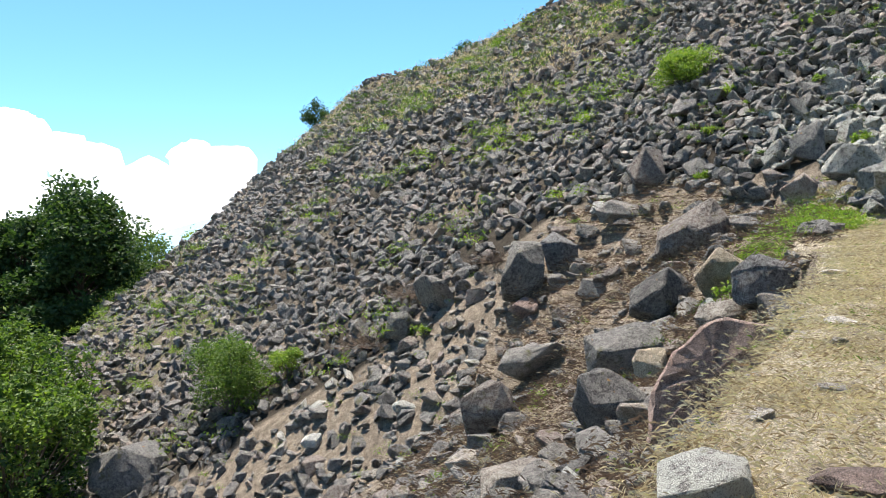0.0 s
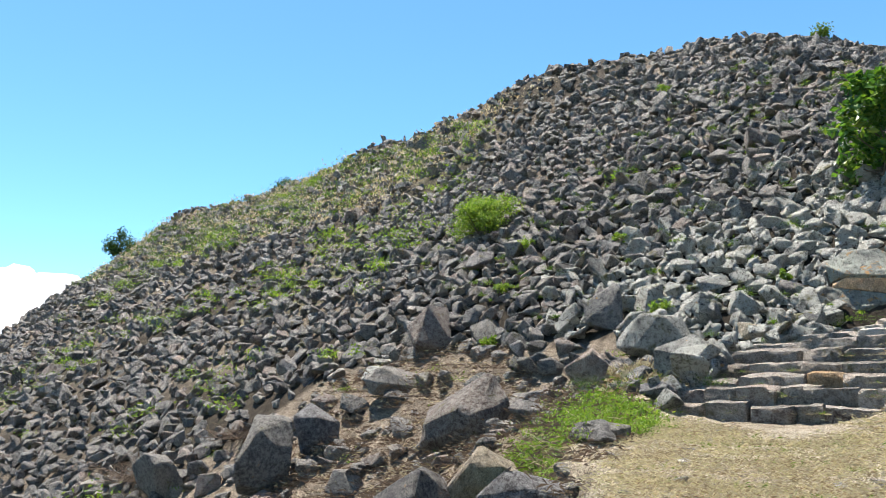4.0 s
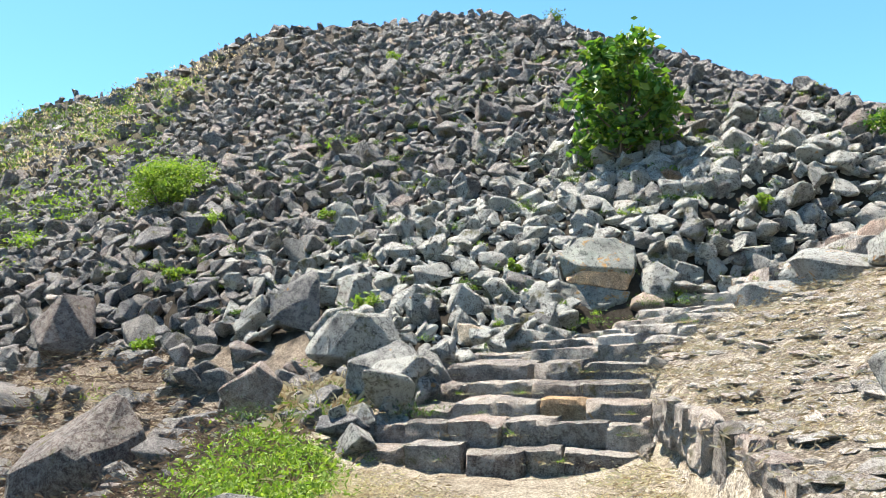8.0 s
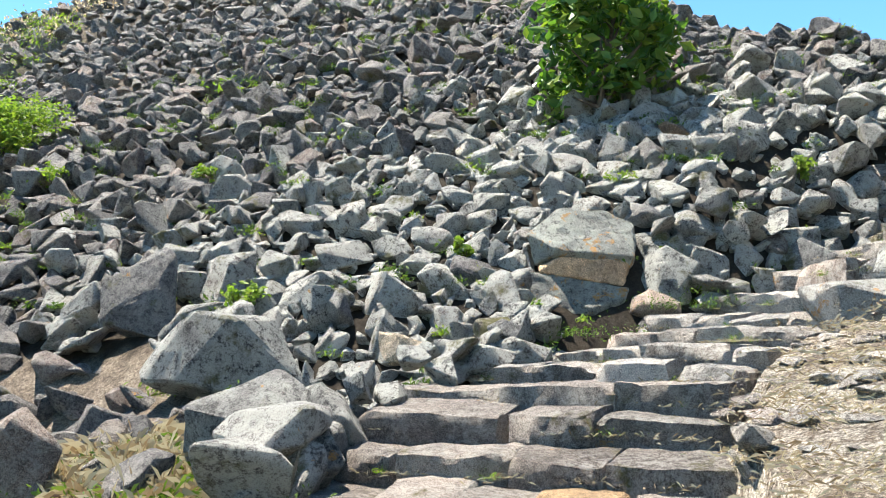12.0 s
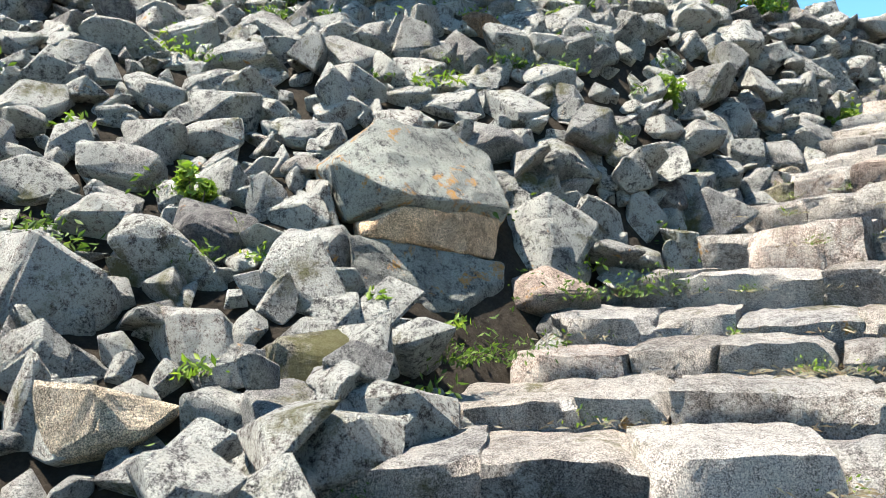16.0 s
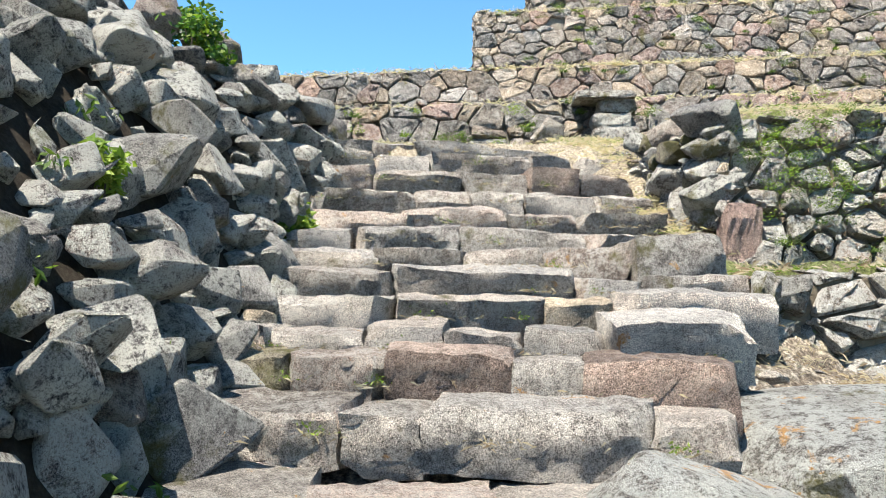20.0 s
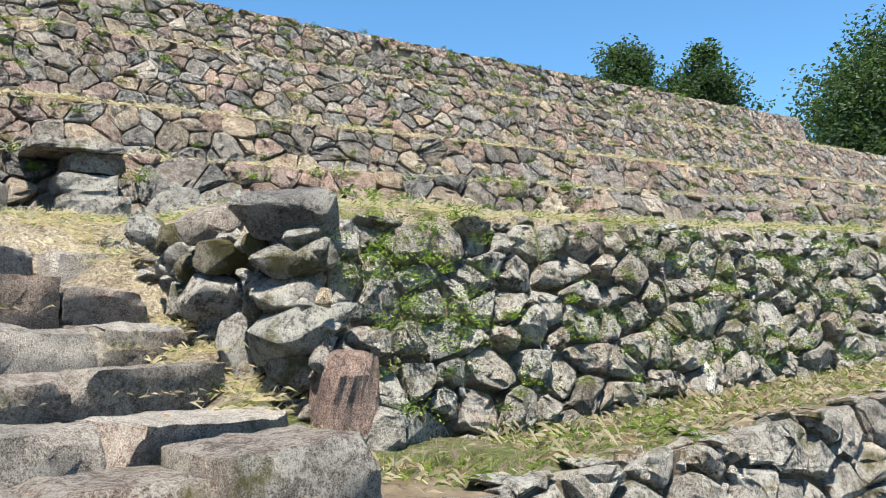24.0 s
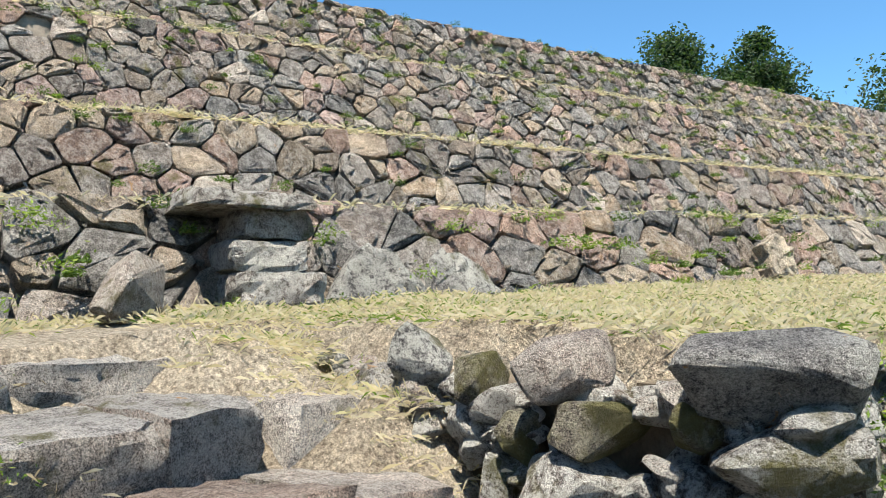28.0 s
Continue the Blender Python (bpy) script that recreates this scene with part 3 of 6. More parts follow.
def block_mesh(rng, lx, ly, lz, cells=(5, 3, 3), rough=0.02, round_=0.25, chips=4):
    """A worn rectangular stone, its top at z = 0, its front at y = 0, x from 0 to lx."""
    nx_, ny_, nz_ = cells
    bm = bmesh.new()
    ids = {}

    def vert(i, j, k):
        if (i, j, k) not in ids:
            ids[i, j, k] = bm.verts.new((i / nx_ * 2 - 1, j / ny_ * 2 - 1, k / nz_ * 2 - 1))
        return ids[i, j, k]
    for i in range(nx_):
        for j in range(ny_):
            for k in (0, nz_):
                q = [vert(i, j, k), vert(i + 1, j, k), vert(i + 1, j + 1, k), vert(i, j + 1, k)]
                bm.faces.new(q if k else q[::-1])
    for i in range(nx_):
        for k in range(nz_):
            for j in (0, ny_):
                q = [vert(i, j, k), vert(i + 1, j, k), vert(i + 1, j, k + 1), vert(i, j, k + 1)]
                bm.faces.new(q if not j else q[::-1])
    for j in range(ny_):
        for k in range(nz_):
            for i in (0, nx_):
                q = [vert(i, j, k), vert(i, j + 1, k), vert(i, j + 1, k + 1), vert(i, j, k + 1)]
                bm.faces.new(q if i else q[::-1])
    bm.verts.index_update()
    v = np.array([x.co[:] for x in bm.verts])
    f = [[x.index for x in p.verts] for p in bm.faces]
    bm.free()
    # rounded towards an ellipsoid at the edges only
    mx = np.sort(np.abs(v), axis=1)
    near_edge = mx[:, 1] ** 4
    v = v * (1 - round_ * 0.5 * near_edge[:, None] * np.array([min(1, lz / lx), min(1, lz / ly), 1.0]) * 0.9)
    # broken corners and edges
    for _ in range(chips):
        nrm = rng.normal(size=3) * np.array((1.0, 0.8, 0.8))
        nrm[1] = -abs(nrm[1])
        nrm /= np.linalg.norm(nrm)
        far_ = np.abs(nrm).sum() * rng.uniform(0.76, 0.95)
        over = np.maximum(0, v @ nrm - far_)
        v = v - over[:, None] * nrm
    p = rng.uniform(0, 6, 8)
    dims = np.array([lx, ly, lz]) / 2
    w = v * dims
    for k, a in ((3.0, 0.7), (7.0, 0.4)):
        w += rough * a * np.stack([np.sin(w[:, 1] * k + p[0]) + np.sin(w[:, 2] * k * 1.3 + p[1]), np.sin(w[:, 0] * k + p[2]) + np.sin(w[:, 2] * k * 1.7 + p[3]), np.sin(w[:, 0] * k * 1.1 + p[4]) * 0.8 + np.sin(w[:, 1] * k * 1.6 + p[5]) * 0.6], -1)
    ph = Vector(p[:3] * 9)
    skin = np.array([[noise.noise(Vector(q) * 4.0 + ph), noise.noise(Vector(q) * 9.0 + ph), noise.noise(Vector(q) * 21.0 + ph)] for q in w])
    out_ = v / np.linalg.norm(v, axis=1, keepdims=True)
    w += out_ * (rough * (skin @ np.array((1.7, 1.6, 1.3))))[:, None]
    w += rng.normal(size=w.shape) * rough * 0.3
    w += dims * np.array([1, 1, -1])
    return w, f


class Heap:
    """Collects many pieces into one mesh."""

    def __init__(self):
        self.v, self.f, self.n = [], [], 0

    def add(self, v, f):
        self.v.append(v)
        self.f.append(np.asarray(f) + self.n)
        self.n += len(v)

    def build(self, name, material, parent=None, label="", category="", flat=True):
        ob = link(name, np.concatenate(self.v), np.concatenate(self.f), material, parent, label, flat)
        return tagged(ob, category=category, kind="stuff")


# ---- rubble of the mound ----
rng = np.random.default_rng(7)
NEAR_ROCKS = [rock(rng, 2, int(rng.integers(9, 15)), (1.0, rng.uniform(0.6, 0.9), rng.uniform(0.42, 0.7)), 0.045) for _ in range(40)]
FAR_ROCKS = [rock(rng, 1, 9, (1.0, 0.8, 0.6)) for _ in range(20)]


def scatter(x0, x1, y0, y1, step, seed):
    g = np.random.default_rng(seed)
    xs, ys = np.meshgrid(np.arange(x0, x1, step), np.arange(y0, y1, step * 0.87))
    xs = xs + (np.arange(ys.shape[0]) % 2)[:, None] * step / 2
    xs, ys = xs.ravel() + g.uniform(-0.32, 0.32, xs.size) * step, ys.ravel() + g.uniform(-0.32, 0.32, xs.size) * step
    return xs, ys, g


mound_thing = thing("rubble_mound", "collapsed mound of loose grey angular stones with weeds between", "stone mound", at=(14, 22, 0))
MOUND_AT = np.array((14.0, 22.0, 0.0))
heap_near, heap_mid, heap_far, near_count = Heap(), Heap(), Heap(), 0
KEEP_OUT = [(12.42, 12.6, 0.16), (12.1, 13.35, 0.6), (11.75, 13.0, 0.42), (8.72, 16.2, 0.42), (8.95, 14.75, 0.45), (8.4, 13.05, 0.55), (6.0, 19.4, 0.5), (5.2, 18.7, 0.5)]
PLACED = []
laid_rng = np.random.default_rng(909)


def laid(parent, at, x, y, z, w, h, turn, roll, mat, swell=1.04):
    """One stone of a pile: w across, h high, turned about z, rolled about its depth."""
    v, f = rock(laid_rng, 3, int(laid_rng.integers(15, 21)), (1.0, 0.9, 0.9), 0.07)
    v = v - (v.max(0) + v.min(0)) / 2
    k = swell * (1 - 0.004 * abs(roll))
    v = v / (v.max(0) - v.min(0)) * np.array((w * k, 0.8 * min(w, 1.5 * h), h * k))
    R = np.array((Matrix.Rotation(radians(turn), 3, "Z") @ Matrix.Rotation(radians(roll), 3, "Y")))
    link("stone", v @ R.T + np.array((x, y, z)) - at, f, mat, parent)
    PLACED.append((x, y, z, 0.25 * (w + h)))


def taken(p, size):
    """Whether a pile stone already stands at p."""
    return any((p[0] - a) ** 2 + (p[1] - b) ** 2 + (p[2] - c) ** 2 < (0.75 * r + 0.4 * size) ** 2 for a, b, c, r in PLACED)


# the stones beside the stairs and round the split block
laid(mound_thing, MOUND_AT, 12.88, 13.23, 4.07, 0.62, 0.31, -91, 8, M_NEAR)
laid(mound_thing, MOUND_AT, 13.18, 12.82, 3.90, 0.59, 0.44, -91, 5, M_NEAR)
laid(mound_thing, MOUND_AT, 13.08, 12.58, 3.44, 0.55, 0.50, -91, 20, M_NEAR)
laid(mound_thing, MOUND_AT, 12.76, 12.86, 3.36, 0.74, 0.74, -85, 35, M_NEAR)
laid(mound_thing, MOUND_AT, 12.62, 12.86, 3.15, 0.62, 0.86, -85, 25, M_NEAR)
laid(mound_thing, MOUND_AT, 12.78, 13.12, 3.7, 0.5, 0.45, -80, 0, M_NEAR)
laid(mound_thing, MOUND_AT, 13.36, 12.30, 3.53, 0.28, 0.49, -91, 10, M_NEAR)
laid(mound_thing, MOUND_AT, 13.08, 12.72, 3.75, 0.29, 0.18, -91, 0, M_NEAR)
laid(mound_thing, MOUND_AT, 13.30, 12.51, 3.78, 0.19, 0.15, -91, -15, M_NEAR)
laid(mound_thing, MOUND_AT, 14.01, 11.76, 3.43, 0.55, 0.27, -91, 8, M_STEP)
laid(mound_thing, MOUND_AT, 14.09, 11.83, 3.67, 0.25, 0.23, -91, 5, M_NEAR)
laid(mound_thing, MOUND_AT, 14.32, 11.87, 3.90, 0.38, 0.31, -91, -20, M_NEAR)
laid(mound_thing, MOUND_AT, 13.93, 12.25, 4.02, 0.31, 0.22, -91, 0, M_NEAR)
laid(mound_thing, MOUND_AT, 13.52, 12.78, 4.33, 0.32, 0.21, -91, -10, M_NEAR)
laid(mound_thing, MOUND_AT, 13.81, 12.51, 4.25, 0.34, 0.23, -91, 10, M_RUBBLE)
laid(mound_thing, MOUND_AT, 13.19, 13.11, 4.34, 0.49, 0.31, -91, 8, M_NEAR)
laid(mound_thing, MOUND_AT, 14.35, 12.35, 4.56, 0.37, 0.37, -91, 12, M_NEAR)
laid(mound_thing, MOUND_AT, 14.67, 11.91, 4.29, 0.28, 0.41, -91, -15, M_NEAR)
laid(mound_thing, MOUND_AT, 15.18, 11.71, 4.55, 0.45, 0.24, -91, 8, M_STEP)
laid(mound_thing, MOUND_AT, 15.86, 11.22, 4.63, 0.36, 0.20, -91, 0, M_NEAR)
laid(mound_thing, MOUND_AT, 15.76, 11.19, 4.47, 0.31, 0.22, -91, 0, M_NEAR)
laid(mound_thing, MOUND_AT, 14.37, 12.81, 5.06, 0.48, 0.53, -91, -20, M_NEAR)
laid(mound_thing, MOUND_AT, 13.60, 12.98, 4.61, 0.43, 0.30, -91, 15, M_NEAR)
laid(mound_thing, MOUND_AT, 14.11, 13.58, 5.29, 0.46, 0.26, -91, 5, M_RUST)
laid(mound_thing, MOUND_AT, 15.00, 11.64, 4.30, 0.19, 0.30, -91, 10, M_NEAR)
laid(mound_thing, MOUND_AT, 13.71, 12.18, 3.71, 0.37, 0.32, -91, 40, M_RUBBLE)
laid(mound_thing, MOUND_AT, 13.52, 12.13, 3.49, 0.16, 0.24, -91, 10, M_NEAR)
laid(mound_thing, MOUND_AT, 14.65, 11.58, 3.87, 0.16, 0.28, -91, 0, M_NEAR)
laid(mound_thing, MOUND_AT, 15.14, 11.92, 4.77, 0.27, 0.29, -91, 10, M_NEAR)
laid(mound_thing, MOUND_AT, 16.53, 11.16, 5.31, 0.30, 0.25, -91, 0, M_NEAR)
laid(mound_thing, MOUND_AT, 16.95, 10.82, 5.38, 0.29, 0.27, -91, 0, M_NEAR)
laid(mound_thing, MOUND_AT, 15.08, 11.43, 4.10, 0.36, 0.29, -91, -10, M_NEAR)
laid(mound_thing, MOUND_AT, 14.90, 11.38, 3.88, 0.21, 0.22, -91, 0, M_TAN)
laid(mound_thing, MOUND_AT, 14.68, 11.46, 3.73, 0.25, 0.21, -91, 0, M_MOSSY)
laid(mound_thing, MOUND_AT, 15.07, 12.45, 5.32, 0.43, 0.34, -91, -10, M_NEAR)
laid(mound_thing, MOUND_AT, 15.30, 12.10, 5.20, 0.29, 0.29, -91, 0, M_NEAR)
laid(mound_thing, MOUND_AT, 15.98, 11.63, 5.35, 0.32, 0.21, -91, 0, M_NEAR)
laid(mound_thing, MOUND_AT, 16.18, 11.40, 5.25, 0.38, 0.24, -91, 0, M_NEAR)
laid(mound_thing, MOUND_AT, 15.80, 11.43, 4.83, 0.53, 0.22, -91, 6, M_NEAR)
laid(mound_thing, MOUND_AT, 12.97, 13.51, 4.38, 0.45, 0.23, -91, 0, M_NEAR)
laid(mound_thing, MOUND_AT, 13.54, 13.51, 4.84, 0.33, 0.28, -91, 15, M_NEAR)
laid(mound_thing, MOUND_AT, 13.20, 13.83, 4.72, 0.38, 0.28, -91, 10, M_NEAR)
laid(mound_thing, MOUND_AT, 12.93, 13.78, 4.49, 0.36, 0.23, -91, -5, M_NEAR)
laid(mound_thing, MOUND_AT, 14.70, 12.30, 4.82, 0.24, 0.18, -91, 0, M_NEAR)
laid(mound_thing, MOUND_AT, 13.57, 12.49, 4.03, 0.25, 0.22, -91, 20, M_NEAR)
laid(mound_thing, MOUND_AT, 11.85, 15.74, 4.78, 0.48, 0.27, -67, 5, M_NEAR)
laid(mound_thing, MOUND_AT, 12.33, 15.70, 5.02, 0.64, 0.29, -67, 10, M_NEAR)
laid(mound_thing, MOUND_AT, 12.25, 14.92, 4.56, 0.34, 0.26, -67, 0, M_NEAR)
laid(mound_thing, MOUND_AT, 11.89, 14.66, 4.12, 0.47, 0.25, -67, -8, M_NEAR)
laid(mound_thing, MOUND_AT, 11.35, 14.87, 3.88, 0.54, 0.34, -67, 0, M_NEAR)
laid(mound_thing, MOUND_AT, 10.98, 15.05, 3.79, 0.42, 0.29, -67, 0, M_NEAR)
laid(mound_thing, MOUND_AT, 11.02, 14.65, 3.56, 0.43, 0.29, -67, -10, M_NEAR)
laid(mound_thing, MOUND_AT, 11.04, 14.21, 3.30, 0.79, 0.37, -67, 38, M_NEAR)
laid(mound_thing, MOUND_AT, 11.28, 14.13, 3.43, 0.53, 0.37, -67, 20, M_RUBBLE)
laid(mound_thing, MOUND_AT, 11.58, 14.06, 3.65, 0.23, 0.34, -67, 10, M_NEAR)
laid(mound_thing, MOUND_AT, 11.92, 14.03, 3.89, 0.25, 0.15, -67, 0, M_STEP)
laid(mound_thing, MOUND_AT, 11.48, 13.65, 3.27, 0.36, 0.43, -67, -10, M_NEAR)
laid(mound_thing, MOUND_AT, 11.16, 13.40, 2.99, 0.28, 0.34, -67, -15, M_NEAR)
laid(mound_thing, MOUND_AT, 10.78, 13.35, 2.76, 0.40, 0.42, -67, 0, M_MOSSY)
laid(mound_thing, MOUND_AT, 10.69, 13.81, 2.93, 0.46, 0.36, -67, 0, M_NEAR)
laid(mound_thing, MOUND_AT, 10.50, 13.56, 2.64, 0.39, 0.35, -67, -25, M_NEAR)
laid(mound_thing, MOUND_AT, 10.27, 13.89, 2.65, 0.52, 0.39, -67, 5, M_TAN)
laid(mound_thing, MOUND_AT, 10.56, 14.44, 3.15, 0.57, 0.62, -67, 10, M_NEAR)
laid(mound_thing, MOUND_AT, 10.24, 14.22, 2.90, 0.30, 0.36, -67, 0, M_NEAR)
laid(mound_thing, MOUND_AT, 10.11, 14.10, 2.71, 0.24, 0.54, -67, 15, M_NEAR)
laid(mound_thing, MOUND_AT, 10.20, 13.65, 2.51, 0.40, 0.17, -67, -10, M_NEAR)
laid(mound_thing, MOUND_AT, 11.35, 14.44, 3.69, 0.22, 0.21, -67, 0, M_NEAR)
laid(mound_thing, MOUND_AT, 12.23, 14.21, 4.15, 0.40, 0.22, -67, 0, M_NEAR)
laid(mound_thing, MOUND_AT, 13.10, 14.47, 4.98, 0.58, 0.43, -67, 10, M_NEAR)
laid(mound_thing, MOUND_AT, 12.38, 14.66, 4.50, 0.47, 0.31, -67, -10, M_NEAR)
laid(mound_thing, MOUND_AT, 12.72, 15.44, 5.10, 0.54, 0.50, -67, -40, M_NEAR)
laid(mound_thing, MOUND_AT, 11.96, 15.16, 4.50, 0.49, 0.27, -67, 10, M_NEAR)
near_meshes = []
for zone, (x0, x1, y0, y1, step) in enumerate([(5.5, 27, 9, 30, 0.275), (-26, 5.5, 14, 30, 0.33), (-26, 27, 30, 76, 0.43)]):
    xs, ys, g = scatter(x0, x1, y0, y1, step, 11 + zone)
    ok = is_rubble(xs, ys)
    zs = ground(xs, ys)
    ok &= zs < 16.2
    if zone == 0:
        ok &= (mound(xs, ys) > 0) & (zs - mound(xs, ys) < 0.5)
    thin = lumps(xs, ys, 0.33, 3.0) * 0.5 + lumps(xs, ys, 1.0, 8.0) * 0.5
    ok &= (zone == 0) | (g.uniform(0, 1, xs.size) > np.clip(0.9 * (thin - 0.15), 0, 0.55))
    ridge = (mound(xs, ys) > 13.3) | (ys > 62)
    ok &= ~ridge | (g.uniform(0, 1, xs.size) > 0.35)
    for x, y, z in zip(xs[ok], ys[ok], zs[ok]):
        if any((x - a) ** 2 + (y - b) ** 2 < r * r for a, b, r in KEEP_OUT):
            continue
        d = math.hypot(x - 9, y - 10)
        near = d < 22
        v, f = (NEAR_ROCKS if near else FAR_ROCKS)[g.integers(40 if near else 20)]
        size = (0.17 + 0.16 * g.uniform() ** 1.6) * (1.0 if zone == 0 else 1.02 if zone == 1 else 1.2)
        if g.uniform() < 0.05 and z < 13:
            size *= 1.4
        turn = spin(g, 0.6)
        p = np.array([x, y, z + size * g.uniform(-0.1, 0.55)])
        if d < 9 and taken(p, size):
            continue
        if zone == 0 and d < 7.4 and near_count < 215 and x > 9.3:
            if len(near_meshes) < 40:
                me = bpy.data.meshes.new("stone")
                me.from_pydata(v.tolist(), [], f.tolist())
                me.materials.append(M_NEAR)
                near_meshes.append(me)
            ob = new("stone", near_meshes[g.integers(len(near_meshes))])
            ob.parent = mound_thing
            ob.matrix_basis = Matrix.LocRotScale(p - MOUND_AT, Matrix(turn.tolist()).to_quaternion(), (size * 1.08,) * 3)
            near_count += 1
        else:
            (heap_far if not near else heap_near if d < 6.5 + 2.5 * g.uniform() and x > 8 else heap_mid).add(v @ turn.T * size + p - MOUND_AT, f)
# smaller stones wedged in the gaps
xs, ys, g = scatter(8.0, 19, 10, 19, 0.19, 19)
ok = is_rubble(xs, ys)
zs = ground(xs, ys)
ok &= (mound(xs, ys) > 0) & (zs - mound(xs, ys) < 0.5)
for x, y, z in zip(xs[ok], ys[ok], zs[ok]):
    if any((x - a) ** 2 + (y - b) ** 2 < r * r for a, b, r in KEEP_OUT):
        continue
    v, f = NEAR_ROCKS[g.integers(40)]
    size = g.uniform(0.09, 0.17)
    if taken((x, y, z + 0.03), -0.2):
        continue
    (heap_near if math.hypot(x - 9, y - 10) < 7.5 else heap_mid).add(v @ spin(g, 0.6).T * size + np.array([x, y, z + 0.03]) - MOUND_AT, f)
# stones stacked along the foot of the mound beside the stairs
g = np.random.default_rng(77)
for i in range(len(LEFT) - 1):
    a, b = np.array(LEFT[i]), np.array(LEFT[i + 1])
    seg = np.linalg.norm(b - a)
    for k in range(int(seg / 0.2)):
        w = (k + 0.5) * 0.2 / seg
        q = a + (b - a) * w
        base = NODE_Z[i] * (1 - w) + NODE_Z[i + 1] * w
        if 10.9 < q[0] < 12.4:
            continue
        high = max(base + 0.2, float(mound(q[0], q[1] + 0.3)) + 0.15)
        z = base - 0.1
        while z < high:
            size = 0.15 + 0.24 * g.uniform() ** 1.7
            back = 0.16 + 0.7 * (z - base)
            v, f = NEAR_ROCKS[g.integers(40)]
            p = np.array([q[0] + g.uniform(-0.1, 0.1), q[1] + back + g.uniform(-0.08, 0.12), z + size * 0.3])
            if not taken(p, size) and not any((p[0] - c0) ** 2 + (p[1] - c1) ** 2 < r * r * 0.8 for c0, c1, r in KEEP_OUT):
                heap_near.add(v @ spin(g, 0.35).T * size + p - MOUND_AT, f)
            z += size * 0.85
heap_near.build("rubble", M_NEAR, mound_thing)
heap_mid.build("rubble", M_RUBBLE, mound_thing)
heap_far.build("distant_rubble", M_RUBBLE, mound_thing)

# ---- stairs ----
stairs = thing("stone_staircase", "worn staircase of rough grey stone blocks turning up the mound", "stairs", at=(8, 11, 1.3))
ST_AT = np.array((8.0, 11.0, 1.3))
rng = np.random.default_rng(21)
# where the joints lie in the steps whose stones can be told apart, as shares of the width
JOINTS = {1: (0.12, 0.28, 0.47, 0.65, 0.84, 1.0), 2: (0.2, 0.4, 0.56, 0.74, 1.0), 3: (0.22, 0.5, 0.72, 1.0), 4: (0.45, 0.68, 1.0), 5: (0.35, 0.7, 1.0),
          12: (0.29, 0.44, 0.86, 1.0), 13: (0.11, 0.33, 0.58, 0.72, 1.0), 14: (0.07, 0.26, 0.42, 0.57, 0.73, 1.0), 15: (0.26, 0.56, 0.7, 1.0),
          16: (0.26, 0.65, 0.8, 1.0), 17: (0.22, 0.42, 0.6, 0.79, 1.0), 18: (0.15, 0.4, 0.72, 1.0), 21: (0.2, 0.45, 0.66, 0.82, 1.0)}
# stones that differ from their row: step, place in the row: material, rise, step forward, label
ODD = {(2, 3): (M_OCHRE, 0.02, 0.02, "broken ochre step stone"), (13, 2): (M_BROWN, 0.05, 0.06, "reddish step stone"), (13, 4): (M_BROWN, 0.04, 0.08, "rounded brown step stone"),
       (12, 2): (M_PALE, 0.03, 0.05, "pale worn step stone"), (14, 5): (M_PALE, 0.06, 0.12, "pale overhanging step stone"), (15, 3): (M_PALE, 0.06, 0.1, "pale overhanging step stone"),
       (15, 2): (M_TAN, 0.0, 0.0, "tan step stone"), (16, 1): (M_PALE, 0.02, 0.04, "white quartz step slab"), (17, 4): (M_TREAD, 0.1, 0.1, "high rounded end stone"),
       (21, 3): (M_BROWN, 0.06, 0.04, "dark brown squared step stone"), (13, 0): (M_MOSSY, 0.0, 0.0, "mossy step stone")}
for i, (l, r, z) in enumerate(STEPS):
    span = r - l
    width = np.linalg.norm(span)
    ux = span / width
    uy = np.array((-ux[1], ux[0]))
    if i in JOINTS:
        ends = [q * (width + 0.2) - 0.1 for q in JOINTS[i]]
    else:
        ends, a = [], -0.1
        while a < width + 0.1:
            a += rng.uniform(0.3, 0.65) if i < 7 else rng.choice((rng.uniform(0.3, 0.6), rng.uniform(0.5, 1.0)))
            ends.append(a if width + 0.1 - a > 0.25 else width + 0.12)
    a = -0.12
    for j, e in enumerate(ends):
        ln = e - a
        mat_, lift, push, text = ODD.get((i, j), (M_STEP if i < 6 else M_TREAD, rng.uniform(-0.035, 0.03), rng.uniform(-0.04, 0.07), ""))
        h = rng.uniform(0.26, 0.34) + lift
        dep = rng.uniform(0.6, 0.75)
        v, f = block_mesh(rng, ln + rng.uniform(-0.012, 0.03), dep, h, (max(6, int(ln / 0.055)), 8, 6), 0.0105, 0.09, 5)
        up_ = np.clip((v[:, 2] + h) / h, 0, 1)
        front = np.clip(1 - v[:, 1] / 0.2, 0, 1)
        v[:, 1] += rng.uniform(0.0, 0.07) * (1 - up_) * front
        v[:, 2] -= rng.uniform(0.0, 0.03) * np.clip(1 - v[:, 1] / 0.2, 0, 1) ** 2 * up_
        R = np.array([[ux[0], uy[0], 0], [ux[1], uy[1], 0], [0, 0, 1]]) @ np.array(Euler((rng.normal() * 0.03, rng.normal() * 0.02, rng.normal() * 0.035)).to_matrix())
        o = np.array([*(l + ux * a - uy * push), z + lift]) - ST_AT
        link("step_stone", v @ R.T + o, f, mat_, stairs, text, flat=False).data.set_sharp_from_angle(angle=radians(26))
        a = e

